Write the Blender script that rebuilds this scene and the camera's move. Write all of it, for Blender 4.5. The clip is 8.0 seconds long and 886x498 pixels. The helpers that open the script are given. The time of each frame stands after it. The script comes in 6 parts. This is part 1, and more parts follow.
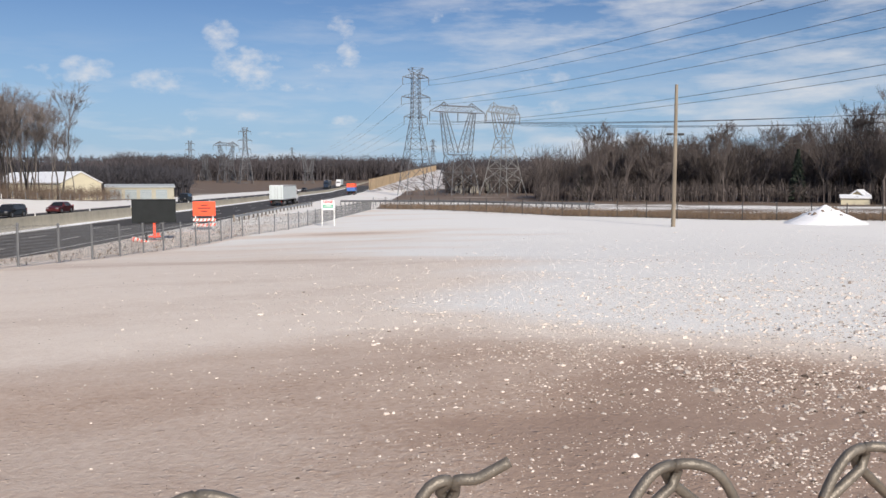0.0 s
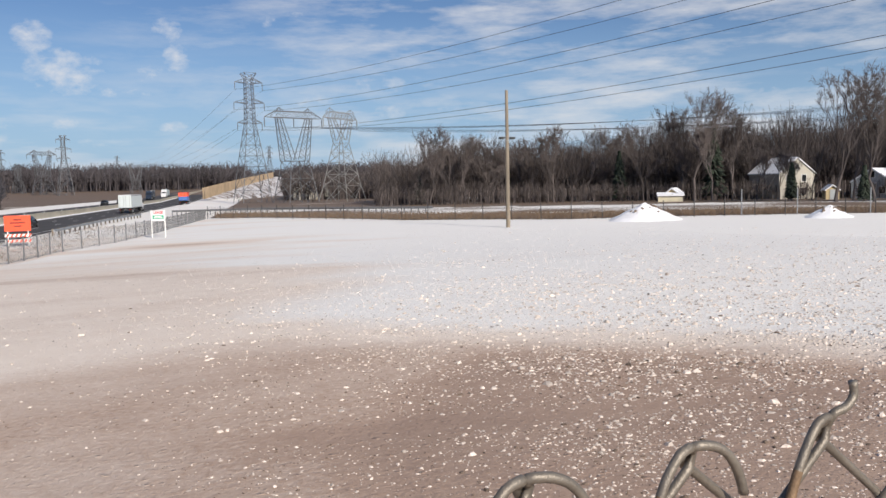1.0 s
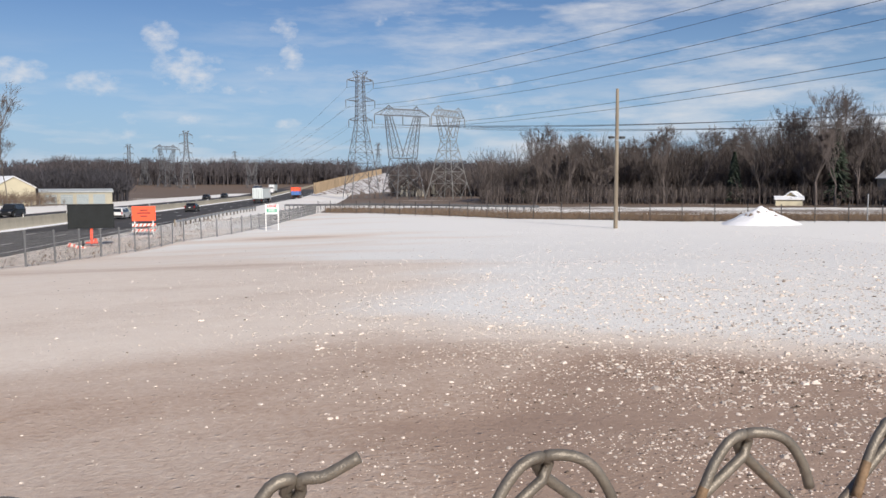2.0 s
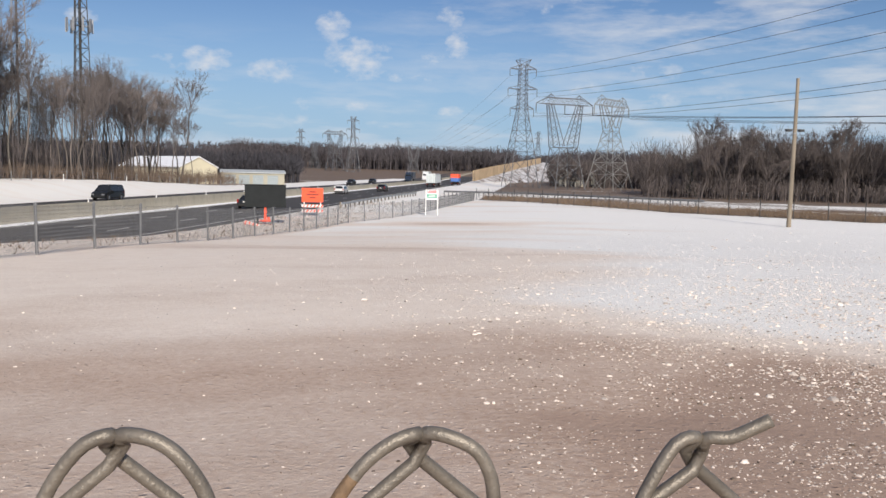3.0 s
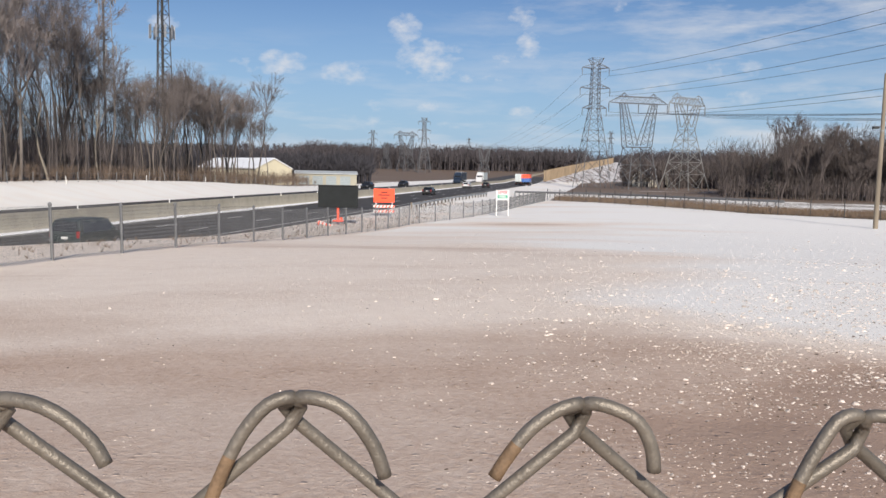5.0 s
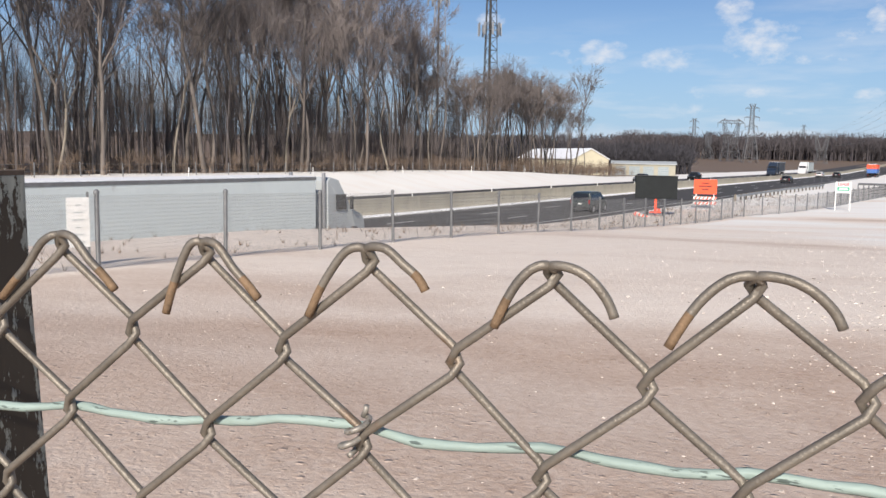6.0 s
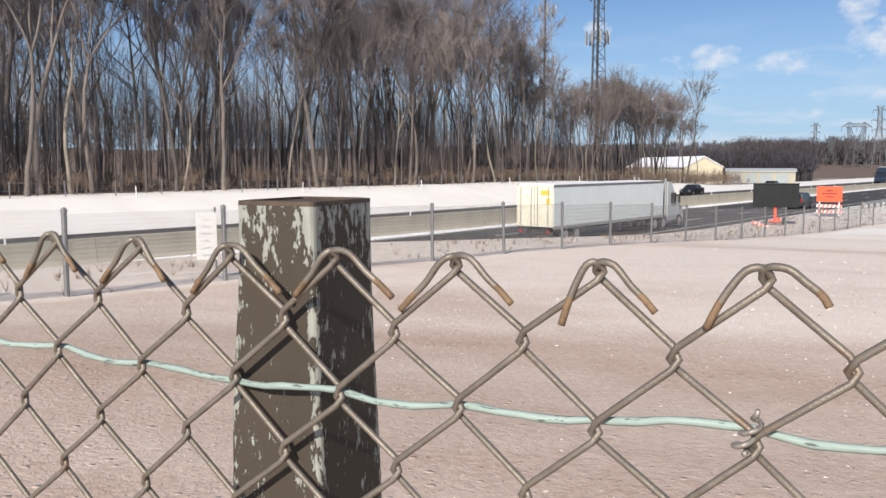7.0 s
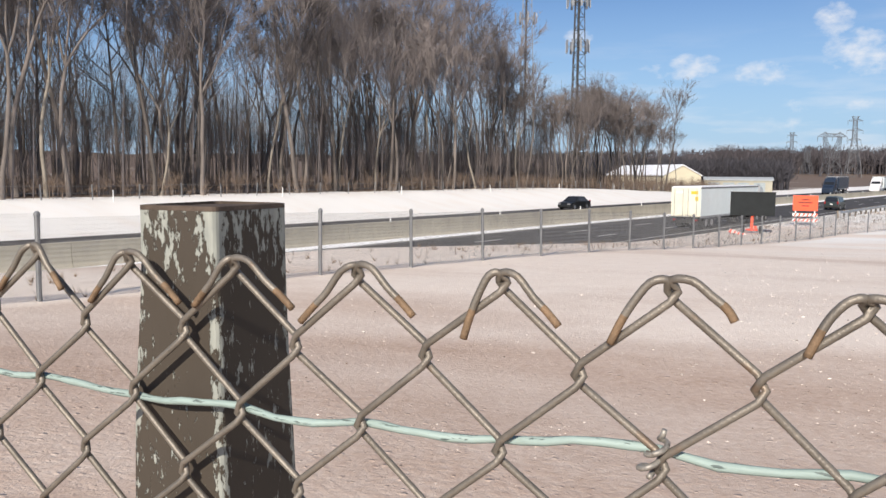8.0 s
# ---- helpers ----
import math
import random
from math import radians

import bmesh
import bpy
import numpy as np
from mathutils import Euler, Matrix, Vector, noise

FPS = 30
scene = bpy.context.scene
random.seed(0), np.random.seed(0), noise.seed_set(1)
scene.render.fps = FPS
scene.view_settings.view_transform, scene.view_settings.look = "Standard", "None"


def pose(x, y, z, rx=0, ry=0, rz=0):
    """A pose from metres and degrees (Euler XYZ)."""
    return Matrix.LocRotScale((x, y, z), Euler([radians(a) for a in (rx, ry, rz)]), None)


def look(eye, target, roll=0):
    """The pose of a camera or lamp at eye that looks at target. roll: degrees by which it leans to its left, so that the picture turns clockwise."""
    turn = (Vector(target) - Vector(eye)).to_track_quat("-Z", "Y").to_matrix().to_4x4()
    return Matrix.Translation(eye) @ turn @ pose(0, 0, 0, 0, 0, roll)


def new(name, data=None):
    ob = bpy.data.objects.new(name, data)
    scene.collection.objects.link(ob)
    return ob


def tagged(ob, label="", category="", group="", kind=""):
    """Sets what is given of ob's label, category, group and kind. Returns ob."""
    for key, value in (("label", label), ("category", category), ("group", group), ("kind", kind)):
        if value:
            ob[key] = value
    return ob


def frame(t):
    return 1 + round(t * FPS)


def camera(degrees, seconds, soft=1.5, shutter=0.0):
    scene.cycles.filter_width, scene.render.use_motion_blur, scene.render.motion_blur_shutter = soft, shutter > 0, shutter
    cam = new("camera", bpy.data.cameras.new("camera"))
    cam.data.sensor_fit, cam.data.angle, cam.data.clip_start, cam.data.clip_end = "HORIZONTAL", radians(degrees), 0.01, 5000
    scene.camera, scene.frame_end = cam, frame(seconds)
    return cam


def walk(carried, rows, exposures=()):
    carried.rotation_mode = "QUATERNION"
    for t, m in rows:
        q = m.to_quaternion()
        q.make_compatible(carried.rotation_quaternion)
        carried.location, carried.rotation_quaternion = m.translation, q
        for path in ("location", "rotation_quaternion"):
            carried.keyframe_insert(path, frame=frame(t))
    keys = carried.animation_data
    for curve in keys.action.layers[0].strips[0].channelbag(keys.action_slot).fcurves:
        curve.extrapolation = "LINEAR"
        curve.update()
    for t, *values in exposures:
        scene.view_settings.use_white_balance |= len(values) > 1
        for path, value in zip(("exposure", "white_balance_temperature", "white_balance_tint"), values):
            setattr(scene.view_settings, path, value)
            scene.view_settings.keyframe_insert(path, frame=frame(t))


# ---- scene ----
cam = camera(57.4, 8.0)
PATH = [
    (0.0, pose(-0.071, -0.221, 1.588, 85.18, 0, -16.41) @ pose(0, 0, 0, 0, 0, 0.03)),
    (0.25, pose(-0.041, -0.207, 1.586, 85.18, 0, -20.05) @ pose(0, 0, 0, 0, 0, -0.20)),
    (0.5, pose(-0.011, -0.194, 1.584, 85.19, 0, -23.24) @ pose(0, 0, 0, 0, 0, -0.46)),
    (0.75, pose(0.005, -0.197, 1.5845, 85.31, 0, -25.74) @ pose(0, 0, 0, 0, 0, -0.82)),
    (1.0, pose(0.016, -0.199, 1.585, 85.44, 0, -27.61) @ pose(0, 0, 0, 0, 0, -1.16)),
    (1.25, pose(0.018, -0.198, 1.583, 85.52, 0, -28.50) @ pose(0, 0, 0, 0, 0, -1.20)),
    (1.5, pose(0.016, -0.196, 1.582, 85.55, 0, -27.66) @ pose(0, 0, 0, 0, 0, -1.10)),
    (1.75, pose(-0.009, -0.205, 1.581, 85.50, 0, -24.62) @ pose(0, 0, 0, 0, 0, -0.68)),
    (2.0, pose(-0.039, -0.212, 1.579, 85.41, 0, -20.23) @ pose(0, 0, 0, 0, 0, -0.19)),
    (2.2, pose(-0.056, -0.211, 1.575, 85.23, 0, -16.82) @ pose(0, 0, 0, 0, 0, 0.21)),
    (3.3, pose(-0.109, -0.180, 1.562, 84.39, 0, -8.04) @ pose(0, 0, 0, 0, 0, 1.54)),
    (3.5, pose(-0.111, -0.178, 1.559, 84.33, 0, -7.45) @ pose(0, 0, 0, 0, 0, 1.55)),
    (4.1, pose(-0.118, -0.189, 1.561, 84.30, 0, -6.67) @ pose(0, 0, 0, 0, 0, 1.38)),
    (4.2, pose(-0.117, -0.189, 1.561, 84.32, 0, -6.65) @ pose(0, 0, 0, 0, 0, 1.17)),
    (5.3, pose(-0.138, -0.195, 1.558, 84.39, 0, -0.57) @ pose(0, 0, 0, 0, 0, 1.40)),
    (5.5, pose(-0.154, -0.215, 1.553, 84.12, 0, 4.74) @ pose(0, 0, 0, 0, 0, 1.33)),
    (5.7, pose(-0.173, -0.237, 1.550, 83.61, 0, 10.53) @ pose(0, 0, 0, 0, 0, 1.31)),
    (5.9, pose(-0.211, -0.265, 1.543, 83.42, 0, 15.71) @ pose(0, 0, 0, 0, 0, 1.00)),
    (6.1, pose(-0.256, -0.296, 1.542, 83.29, 0, 19.32) @ pose(0, 0, 0, 0, 0, 0.92)),
    (6.3, pose(-0.295, -0.331, 1.544, 83.39, 0, 21.32) @ pose(0, 0, 0, 0, 0, 0.86)),
    (6.5, pose(-0.317, -0.348, 1.545, 83.72, 0, 23.35) @ pose(0, 0, 0, 0, 0, 0.67)),
    (7.0, pose(-0.332, -0.364, 1.550, 84.11, 0, 25.34) @ pose(0, 0, 0, 0, 0, -0.10)),
    (7.5, pose(-0.316, -0.348, 1.550, 84.31, 0, 24.11) @ pose(0, 0, 0, 0, 0, 0.31)),
    (8.0, pose(-0.307, -0.329, 1.549, 84.56, 0, 23.94) @ pose(0, 0, 0, 0, 0, 0.35)),
]
# the phone brightens its picture a little when the near fence fills it
walk(cam, PATH, [(0.0, -0.06), (5.2, -0.06), (6.4, 0.19), (8.0, 0.19)])

# ---- light ----
SUN_EL, SUN_ROT = 31.0, 176.0
world = bpy.data.worlds.new("sky")
scene.world = world
world.use_nodes = True


def build_sky():
    nt = world.node_tree
    nt.nodes.clear()
    N, L = nt.nodes.new, nt.links.new

    def m(op, a, b=None, c=None):
        n = N("ShaderNodeMath")
        n.operation = op
        for i, v in enumerate((a, b, c)):
            if v is None:
                continue
            if isinstance(v, (int, float)):
                n.inputs[i].default_value = v
            else:
                L(v, n.inputs[i])
        return n.outputs[0]

    sky = N("ShaderNodeTexSky")
    sky.sky_type, sky.sun_disc = "NISHITA", False
    sky.sun_elevation, sky.sun_rotation = radians(SUN_EL), radians(SUN_ROT)
    sky.air_density, sky.dust_density, sky.ozone_density = 1.0, 0.1, 1.6
    tc = N("ShaderNodeTexCoord")
    sep = N("ShaderNodeSeparateXYZ")
    L(tc.outputs["Generated"], sep.inputs[0])
    X, Y, Z = sep.outputs

    def noise_at(scale, detail, sz=2.6, rough=0.55):
        mp = N("ShaderNodeMapping")
        mp.inputs["Scale"].default_value = (1, 1, sz)
        L(tc.outputs["Generated"], mp.inputs[0])
        n = N("ShaderNodeTexNoise")
        n.inputs["Scale"].default_value, n.inputs["Detail"].default_value, n.inputs["Roughness"].default_value = scale, detail, rough
        L(mp.outputs[0], n.inputs["Vector"])
        return n.outputs["Fac"]

    puff = noise_at(48, 8, 1.7, 0.60)
    # small fair-weather clouds: azimuth (left of +y), elevation, half width, half height, thickness
    clouds = ((-1.3, 9.6, 1.34, 1.16, 1), (-3.1, 7.5, 2.78, 1.6, 1), (7.1, 7.0, 2.06, 1.0, 0.85), (2.7, 6.5, 2.06, 0.9, 0.85), (9.4, 6.8, 1.6, 0.55, 0.5), (-9.4, 10.4, 1.1, 0.9, 0.7),
              (-9.9, 8.6, 1.0, 1.1, 0.8), (-8.1, 7.6, 1.2, 0.7, 0.65), (-6.5, 6.4, 2.5, 0.45, 0.5), (-3.0, 4.4, 1.35, 0.6, 0.85), (-9.7, 4.1, 1.2, 0.5, 0.85), (-5.0, 3.2, 1.5, 0.45, 0.4),
              (-24.2, 5.2, 1.25, 0.6, 0.8), (-18.9, 6.0, 2.7, 0.7, 0.5), (14.7, 9.2, 1.1, 0.6, 0.8), (13.5, 5.7, 1.0, 0.55, 0.7), (0.8, 4.4, 1.2, 0.6, 0.35), (-11.4, 5.4, 0.9, 0.4, 0.4),
              (1.5, 3.2, 1.8, 0.7, 0.3), (-23.8, 7.0, 4.0, 0.7, 0.4), (-15.9, 11.4, 0.6, 0.75, 0.55), (-18.1, 11.6, 0.8, 0.45, 0.5), (-27.8, 5.0, 0.9, 0.45, 0.5), (-30.1, 10.9, 2.7, 1.2, 0.35), (-49.6, 5.5, 1.0, 0.45, 0.6))
    total = None
    for az, el, w, h, k in clouds:
        a, e = radians(az), radians(el)
        u = m("DIVIDE", m("ADD", m("MULTIPLY", X, math.cos(a)), m("MULTIPLY", Y, math.sin(a))), radians(w))
        v = m("DIVIDE", m("SUBTRACT", Z, math.sin(e)), radians(h))
        front = m("GREATER_THAN", m("SUBTRACT", m("MULTIPLY", Y, math.cos(a)), m("MULTIPLY", X, math.sin(a))), 0.0)
        r = m("ADD", m("MULTIPLY", u, u), m("MULTIPLY", v, v))
        g = m("MULTIPLY", m("MULTIPLY", m("MAXIMUM", m("SUBTRACT", 1.0, r), 0.0), k), front)
        total = g if total is None else m("MAXIMUM", total, g)
    heap = m("ADD", m("MULTIPLY", total, 0.95), m("MULTIPLY", m("SUBTRACT", puff, 0.5), 3.0))
    heap = m("MULTIPLY", m("MINIMUM", m("MAXIMUM", m("MULTIPLY", m("SUBTRACT", heap, 0.14), 0.6), 0.0), 1.0), m("MINIMUM", m("MULTIPLY", total, 4.0), 1.0))
    # thin high streaks towards the right
    veil = noise_at(5.5, 7, 5.0, 0.62)
    side = m("MINIMUM", m("MAXIMUM", m("MULTIPLY_ADD", X, 2.2, 0.05), 0.0), 1.0)
    veil = m("MULTIPLY", m("MINIMUM", m("MAXIMUM", m("MULTIPLY", m("SUBTRACT", veil, 0.44), 3.2), 0.0), 0.7), side)
    low = noise_at(9, 6, 6.0)
    low = m("MULTIPLY", m("MAXIMUM", m("SUBTRACT", low, 0.48), 0.0), m("MAXIMUM", m("SUBTRACT", 1.2, m("MULTIPLY", Z, 7.0)), 0.0))
    cover = m("MINIMUM", m("MAXIMUM", m("MAXIMUM", heap, veil), m("MULTIPLY", low, 2.2)), 0.8)
    mix = N("ShaderNodeMix")
    mix.data_type = "RGBA"
    L(cover, mix.inputs["Factor"])
    tint = N("ShaderNodeMix")
    tint.data_type, tint.blend_type = "RGBA", "MULTIPLY"
    tint.inputs["Factor"].default_value = 1.0
    L(sky.outputs[0], tint.inputs["A"])
    tint.inputs["B"].default_value = (0.76, 0.915, 1.19, 1)
    # pale blue haze low over the horizon
    haze = N("ShaderNodeMix")
    haze.data_type = "RGBA"
    L(m("MINIMUM", m("MAXIMUM", m("MULTIPLY_ADD", Z, -4.2, 0.85), 0.0), 0.85), haze.inputs["Factor"])
    L(tint.outputs["Result"], haze.inputs["A"])
    haze.inputs["B"].default_value = (CLOUD * 0.44, CLOUD * 0.66, CLOUD * 0.95, 1)
    L(haze.outputs["Result"], mix.inputs["A"])
    mix.inputs["B"].default_value = (CLOUD, CLOUD * 1.0, CLOUD * 1.03, 1)
    bg = N("ShaderNodeBackground")
    bg.inputs["Strength"].default_value = SKY
    L(mix.outputs["Result"], bg.inputs["Color"])
    out = N("ShaderNodeOutputWorld")
    L(bg.outputs[0], out.inputs[0])


SKY, CLOUD = 0.068, 11.5
build_sky()
sun = new("sun", bpy.data.lights.new("sun", "SUN"))
sun.data.energy, sun.data.angle, sun.data.color = 5.0, radians(0.55), (1.0, 0.905, 0.80)
sa, se = radians(SUN_ROT), radians(SUN_EL)
to_sun = Vector((math.sin(sa) * math.cos(se), math.cos(sa) * math.cos(se), math.sin(se)))
sun.matrix_world = look(to_sun * 50, (0, 0, 0))

# ---- helpers of this scene ----
ROAD_AZ = radians(-14.8)
U = Vector((-math.sin(ROAD_AZ), math.cos(ROAD_AZ), 0))
W = Vector((-math.cos(ROAD_AZ), -math.sin(ROAD_AZ), 0))
ROAD_TURN = math.degrees(ROAD_AZ)


def sq(s, q, z=0.0):
    """A place by the way along the road and the distance to its left."""
    return U * s + W * q + Vector((0, 0, z))


def polar(az, d, z=0.0):
    return Vector((-math.sin(radians(az)) * d, math.cos(radians(az)) * d, z))


class Buf:
    """Vertices and faces of one mesh."""

    def __init__(self):
        self.v, self.f, self.m = [], [], []

    def add(self, verts, faces, mat=0):
        n = len(self.v)
        self.v += [tuple(p) for p in verts]
        self.f += [tuple(i + n for i in f) for f in faces]
        self.m += [mat] * len(faces)
        return self

    def box(self, x0, y0, z0, x1, y1, z1, mat=0, turn=None):
        p = [Vector((x, y, z)) for z in (z0, z1) for x, y in ((x0, y0), (x1, y0), (x1, y1), (x0, y1))]
        if turn is not None:
            p = [turn @ a for a in p]
        return self.add(p, [(3, 2, 1, 0), (4, 5, 6, 7), (0, 1, 5, 4), (1, 2, 6, 5), (2, 3, 7, 6), (3, 0, 4, 7)], mat)

    def tube(self, pts, radii, sides=6, caps=True, mat=0, tip=None):
        pts = [Vector(p) for p in pts]
        if isinstance(radii, (int, float)):
            radii = [radii] * len(pts)
        n0 = len(self.v)
        ref = None
        for i, p in enumerate(pts):
            d = (pts[min(i + 1, len(pts) - 1)] - pts[max(i - 1, 0)])
            d = d.normalized() if d.length > 1e-9 else Vector((0, 0, 1))
            if ref is None:
                ref = d.orthogonal().normalized()
            ref = ref - d * ref.dot(d)
            ref = ref.normalized() if ref.length > 1e-6 else d.orthogonal().normalized()
            b = d.cross(ref)
            for k in range(sides):
                a = math.tau * k / sides
                self.v.append(tuple(p + (ref * math.cos(a) + b * math.sin(a)) * radii[i]))
        last = len(pts) - 1
        for i in range(last):
            for k in range(sides):
                a, b2 = n0 + i * sides + k, n0 + i * sides + (k + 1) % sides
                self.f.append((a, b2, b2 + sides, a + sides))
                self.m.append(tip if tip is not None and i >= last - 4 else mat)
        if caps:
            self.f.append(tuple(n0 + k for k in reversed(range(sides))))
            self.f.append(tuple(n0 + last * sides + k for k in range(sides)))
            self.m += [mat, tip if tip is not None else mat]
        return self

    def beam(self, a, b, w, mat=0):
        return self.tube([a, b], w * 0.6, 4, False, mat)

    def lathe(self, rings, sides=16, mat=0, at=(0, 0, 0), turn=None):
        n0 = len(self.v)
        for r, z in rings:
            for k in range(sides):
                a = math.tau * k / sides
                p = Vector((r * math.cos(a), r * math.sin(a), z))
                if turn is not None:
                    p = turn @ p
                self.v.append(tuple(p + Vector(at)))
        for i in range(len(rings) - 1):
            for k in range(sides):
                a, b = n0 + i * sides + k, n0 + i * sides + (k + 1) % sides
                self.f.append((a, b, b + sides, a + sides))
                self.m.append(mat)
        self.f.append(tuple(n0 + k for k in reversed(range(sides))))
        self.f.append(tuple(n0 + (len(rings) - 1) * sides + k for k in range(sides)))
        self.m += [mat, mat]
        return self

    def prism(self, profile, y0, y1, mat=0, inset=None):
        """A closed outline in x and z, drawn out along y; inset narrows the outline's points by their own amounts."""
        n = len(profile)
        inset = inset or [0] * n
        p = [(x, y0 + i, z) for (x, z), i in zip(profile, inset)] + [(x, y1 - i, z) for (x, z), i in zip(profile, inset)]
        f = [tuple(range(n)), tuple(reversed(range(n, 2 * n)))]
        f += [((i + 1) % n, i, n + i, n + (i + 1) % n) for i in range(n)]
        return self.add(p, f, mat)

    def mesh(self, name, mats, smooth=False):
        me = bpy.data.meshes.new(name)
        me.from_pydata(self.v, [], self.f)
        for mat in mats if isinstance(mats, (list, tuple)) else [mats]:
            me.materials.append(mat)
        if any(self.m):
            me.polygons.foreach_set("material_index", self.m)
        if smooth:
            me.polygons.foreach_set("use_smooth", [True] * len(me.polygons))
        me.update()
        return me


def part(name, buf, mats, parent=None, label="", smooth=False, bevel=0.0):
    me = buf if isinstance(buf, bpy.types.Mesh) else buf.mesh(name, mats, smooth)
    if bevel:
        bm = bmesh.new()
        bm.from_mesh(me)
        bmesh.ops.remove_doubles(bm, verts=bm.verts, dist=1e-5)
        bmesh.ops.recalc_face_normals(bm, faces=bm.faces)
        bmesh.ops.bevel(bm, geom=[e for e in bm.edges if e.is_manifold and e.calc_face_angle(0) > 0.5], offset=bevel, segments=2, profile=0.6, affect="EDGES")
        bm.to_mesh(me)
        bm.free()
    ob = new(name, me)
    ob.parent = parent
    return tagged(ob, label)


def thing(name, label, category, m=None, group="", kind=""):
    ob = new(name)
    ob.empty_display_size = 0.2
    if m is not None:
        ob.matrix_basis = m
    return tagged(ob, label, category, group, kind)


# ---- materials ----
def material(name, color, rough=0.7, metal=0.0, vary=0.0, scale=8.0, second=None, spots=None, bump=0.0, bump_scale=60.0, island=False, spec=0.5, stretch=(1, 1, 1), each=0.0):
    """Base colour varied by two noises; spots: (colour, threshold, scale, sharpness) for flaked, stained or worn places."""
    mat = bpy.data.materials.new(name)
    mat.use_nodes = True
    nt = mat.node_tree
    N, L = nt.nodes.new, nt.links.new
    bsdf = nt.nodes["Principled BSDF"]
    bsdf.inputs["Roughness"].default_value, bsdf.inputs["Metallic"].default_value = rough, metal
    bsdf.inputs["Specular IOR Level"].default_value = spec
    tc = N("ShaderNodeTexCoord")
    mp = N("ShaderNodeMapping")
    mp.inputs["Scale"].default_value = stretch
    L(tc.outputs["Object"], mp.inputs[0])
    col = None
    if vary or second:
        n1, n2 = N("ShaderNodeTexNoise"), N("ShaderNodeTexNoise")
        n1.inputs["Scale"].default_value, n2.inputs["Scale"].default_value = scale, scale * 7.3
        n1.inputs["Detail"].default_value, n2.inputs["Detail"].default_value = 5, 4
        L(mp.outputs[0], n1.inputs[0]), L(mp.outputs[0], n2.inputs[0])
        add = N("ShaderNodeMath")
        add.operation = "MULTIPLY_ADD"
        L(n2.outputs["Fac"], add.inputs[0])
        add.inputs[1].default_value = 0.45
        L(n1.outputs["Fac"], add.inputs[2])
        ramp = N("ShaderNodeMapRange")
        ramp.inputs["From Min"].default_value, ramp.inputs["From Max"].default_value = 0.48, 0.96
        L(add.outputs[0], ramp.inputs[0])
        mix = N("ShaderNodeMix")
        mix.data_type = "RGBA"
        b = second or tuple(min(1, c * (1 + vary)) for c in color)
        a = color if second else tuple(c * (1 - vary) for c in color)
        mix.inputs["A"].default_value, mix.inputs["B"].default_value = (*a, 1), (*b, 1)
        L(ramp.outputs[0], mix.inputs["Factor"])
        col = mix.outputs["Result"]
    if spots:
        sc, th, ss, sharp = spots
        n3 = N("ShaderNodeTexNoise")
        n3.inputs["Scale"].default_value, n3.inputs["Detail"].default_value, n3.inputs["Roughness"].default_value = ss, 6, 0.6
        L(mp.outputs[0], n3.inputs[0])
        r3 = N("ShaderNodeMapRange")
        r3.inputs["From Min"].default_value, r3.inputs["From Max"].default_value = th, th + sharp
        L(n3.outputs["Fac"], r3.inputs[0])
        mix = N("ShaderNodeMix")
        mix.data_type = "RGBA"
        L(r3.outputs[0], mix.inputs["Factor"])
        if col is None:
            mix.inputs["A"].default_value = (*color, 1)
        else:
            L(col, mix.inputs["A"])
        mix.inputs["B"].default_value = (*sc, 1)
        col = mix.outputs["Result"]
    if island or each:
        src = N("ShaderNodeNewGeometry").outputs["Random Per Island"] if island else N("ShaderNodeObjectInfo").outputs["Random"]
        r = N("ShaderNodeMapRange")
        k = each or 0.35
        r.inputs["To Min"].default_value, r.inputs["To Max"].default_value = 1 - k, 1 + k
        L(src, r.inputs[0])
        h = N("ShaderNodeHueSaturation")
        L(r.outputs[0], h.inputs["Value"])
        if col is None:
            h.inputs["Color"].default_value = (*color, 1)
        else:
            L(col, h.inputs["Color"])
        col = h.outputs[0]
    if col is None:
        bsdf.inputs["Base Color"].default_value = (*color, 1)
    else:
        L(col, bsdf.inputs["Base Color"])
    if bump:
        nb = N("ShaderNodeTexNoise")
        nb.inputs["Scale"].default_value, nb.inputs["Detail"].default_value = bump_scale, 5
        L(mp.outputs[0], nb.inputs[0])
        bp = N("ShaderNodeBump")
        bp.inputs["Strength"].default_value, bp.inputs["Distance"].default_value = 1.0, bump
        L(nb.outputs["Fac"], bp.inputs["Height"])
        L(bp.outputs[0], bsdf.inputs["Normal"])
    return mat


WIRE = material("galvanised_wire", (0.205, 0.182, 0.150), 0.5, 0.42, 0.25, 60, spots=((0.20, 0.13, 0.08), 0.62, 35, 0.12), bump=0.0003, bump_scale=900)
RUST = material("rusty_wire_end", (0.205, 0.136, 0.080), 0.75, 0.2, 0.4, 150, bump=0.0003, bump_scale=900)
GREEN_WIRE = material("pale_green_coating", (0.30, 0.385, 0.350), 0.6, 0, 0.16, 90, spots=((0.09, 0.12, 0.11), 0.585, 420, 0.04), stretch=(0.12, 1, 1), bump=0.0004, bump_scale=400)
TIE = material("dull_silver_tie_wire", (0.30, 0.28, 0.245), 0.5, 0.35, 0.3, 300, spots=((0.14, 0.11, 0.08), 0.6, 250, 0.08))
POST_RIM = material("rusty_post_rim", (0.095, 0.07, 0.052), 0.8, 0.2, 0.4, 60)
STEEL = material("galvanised_steel", (0.34, 0.35, 0.36), 0.5, 0.6, 0.2, 3)
DULL_STEEL = material("dull_grey_steel", (0.20, 0.205, 0.21), 0.6, 0.4, 0.2, 3)
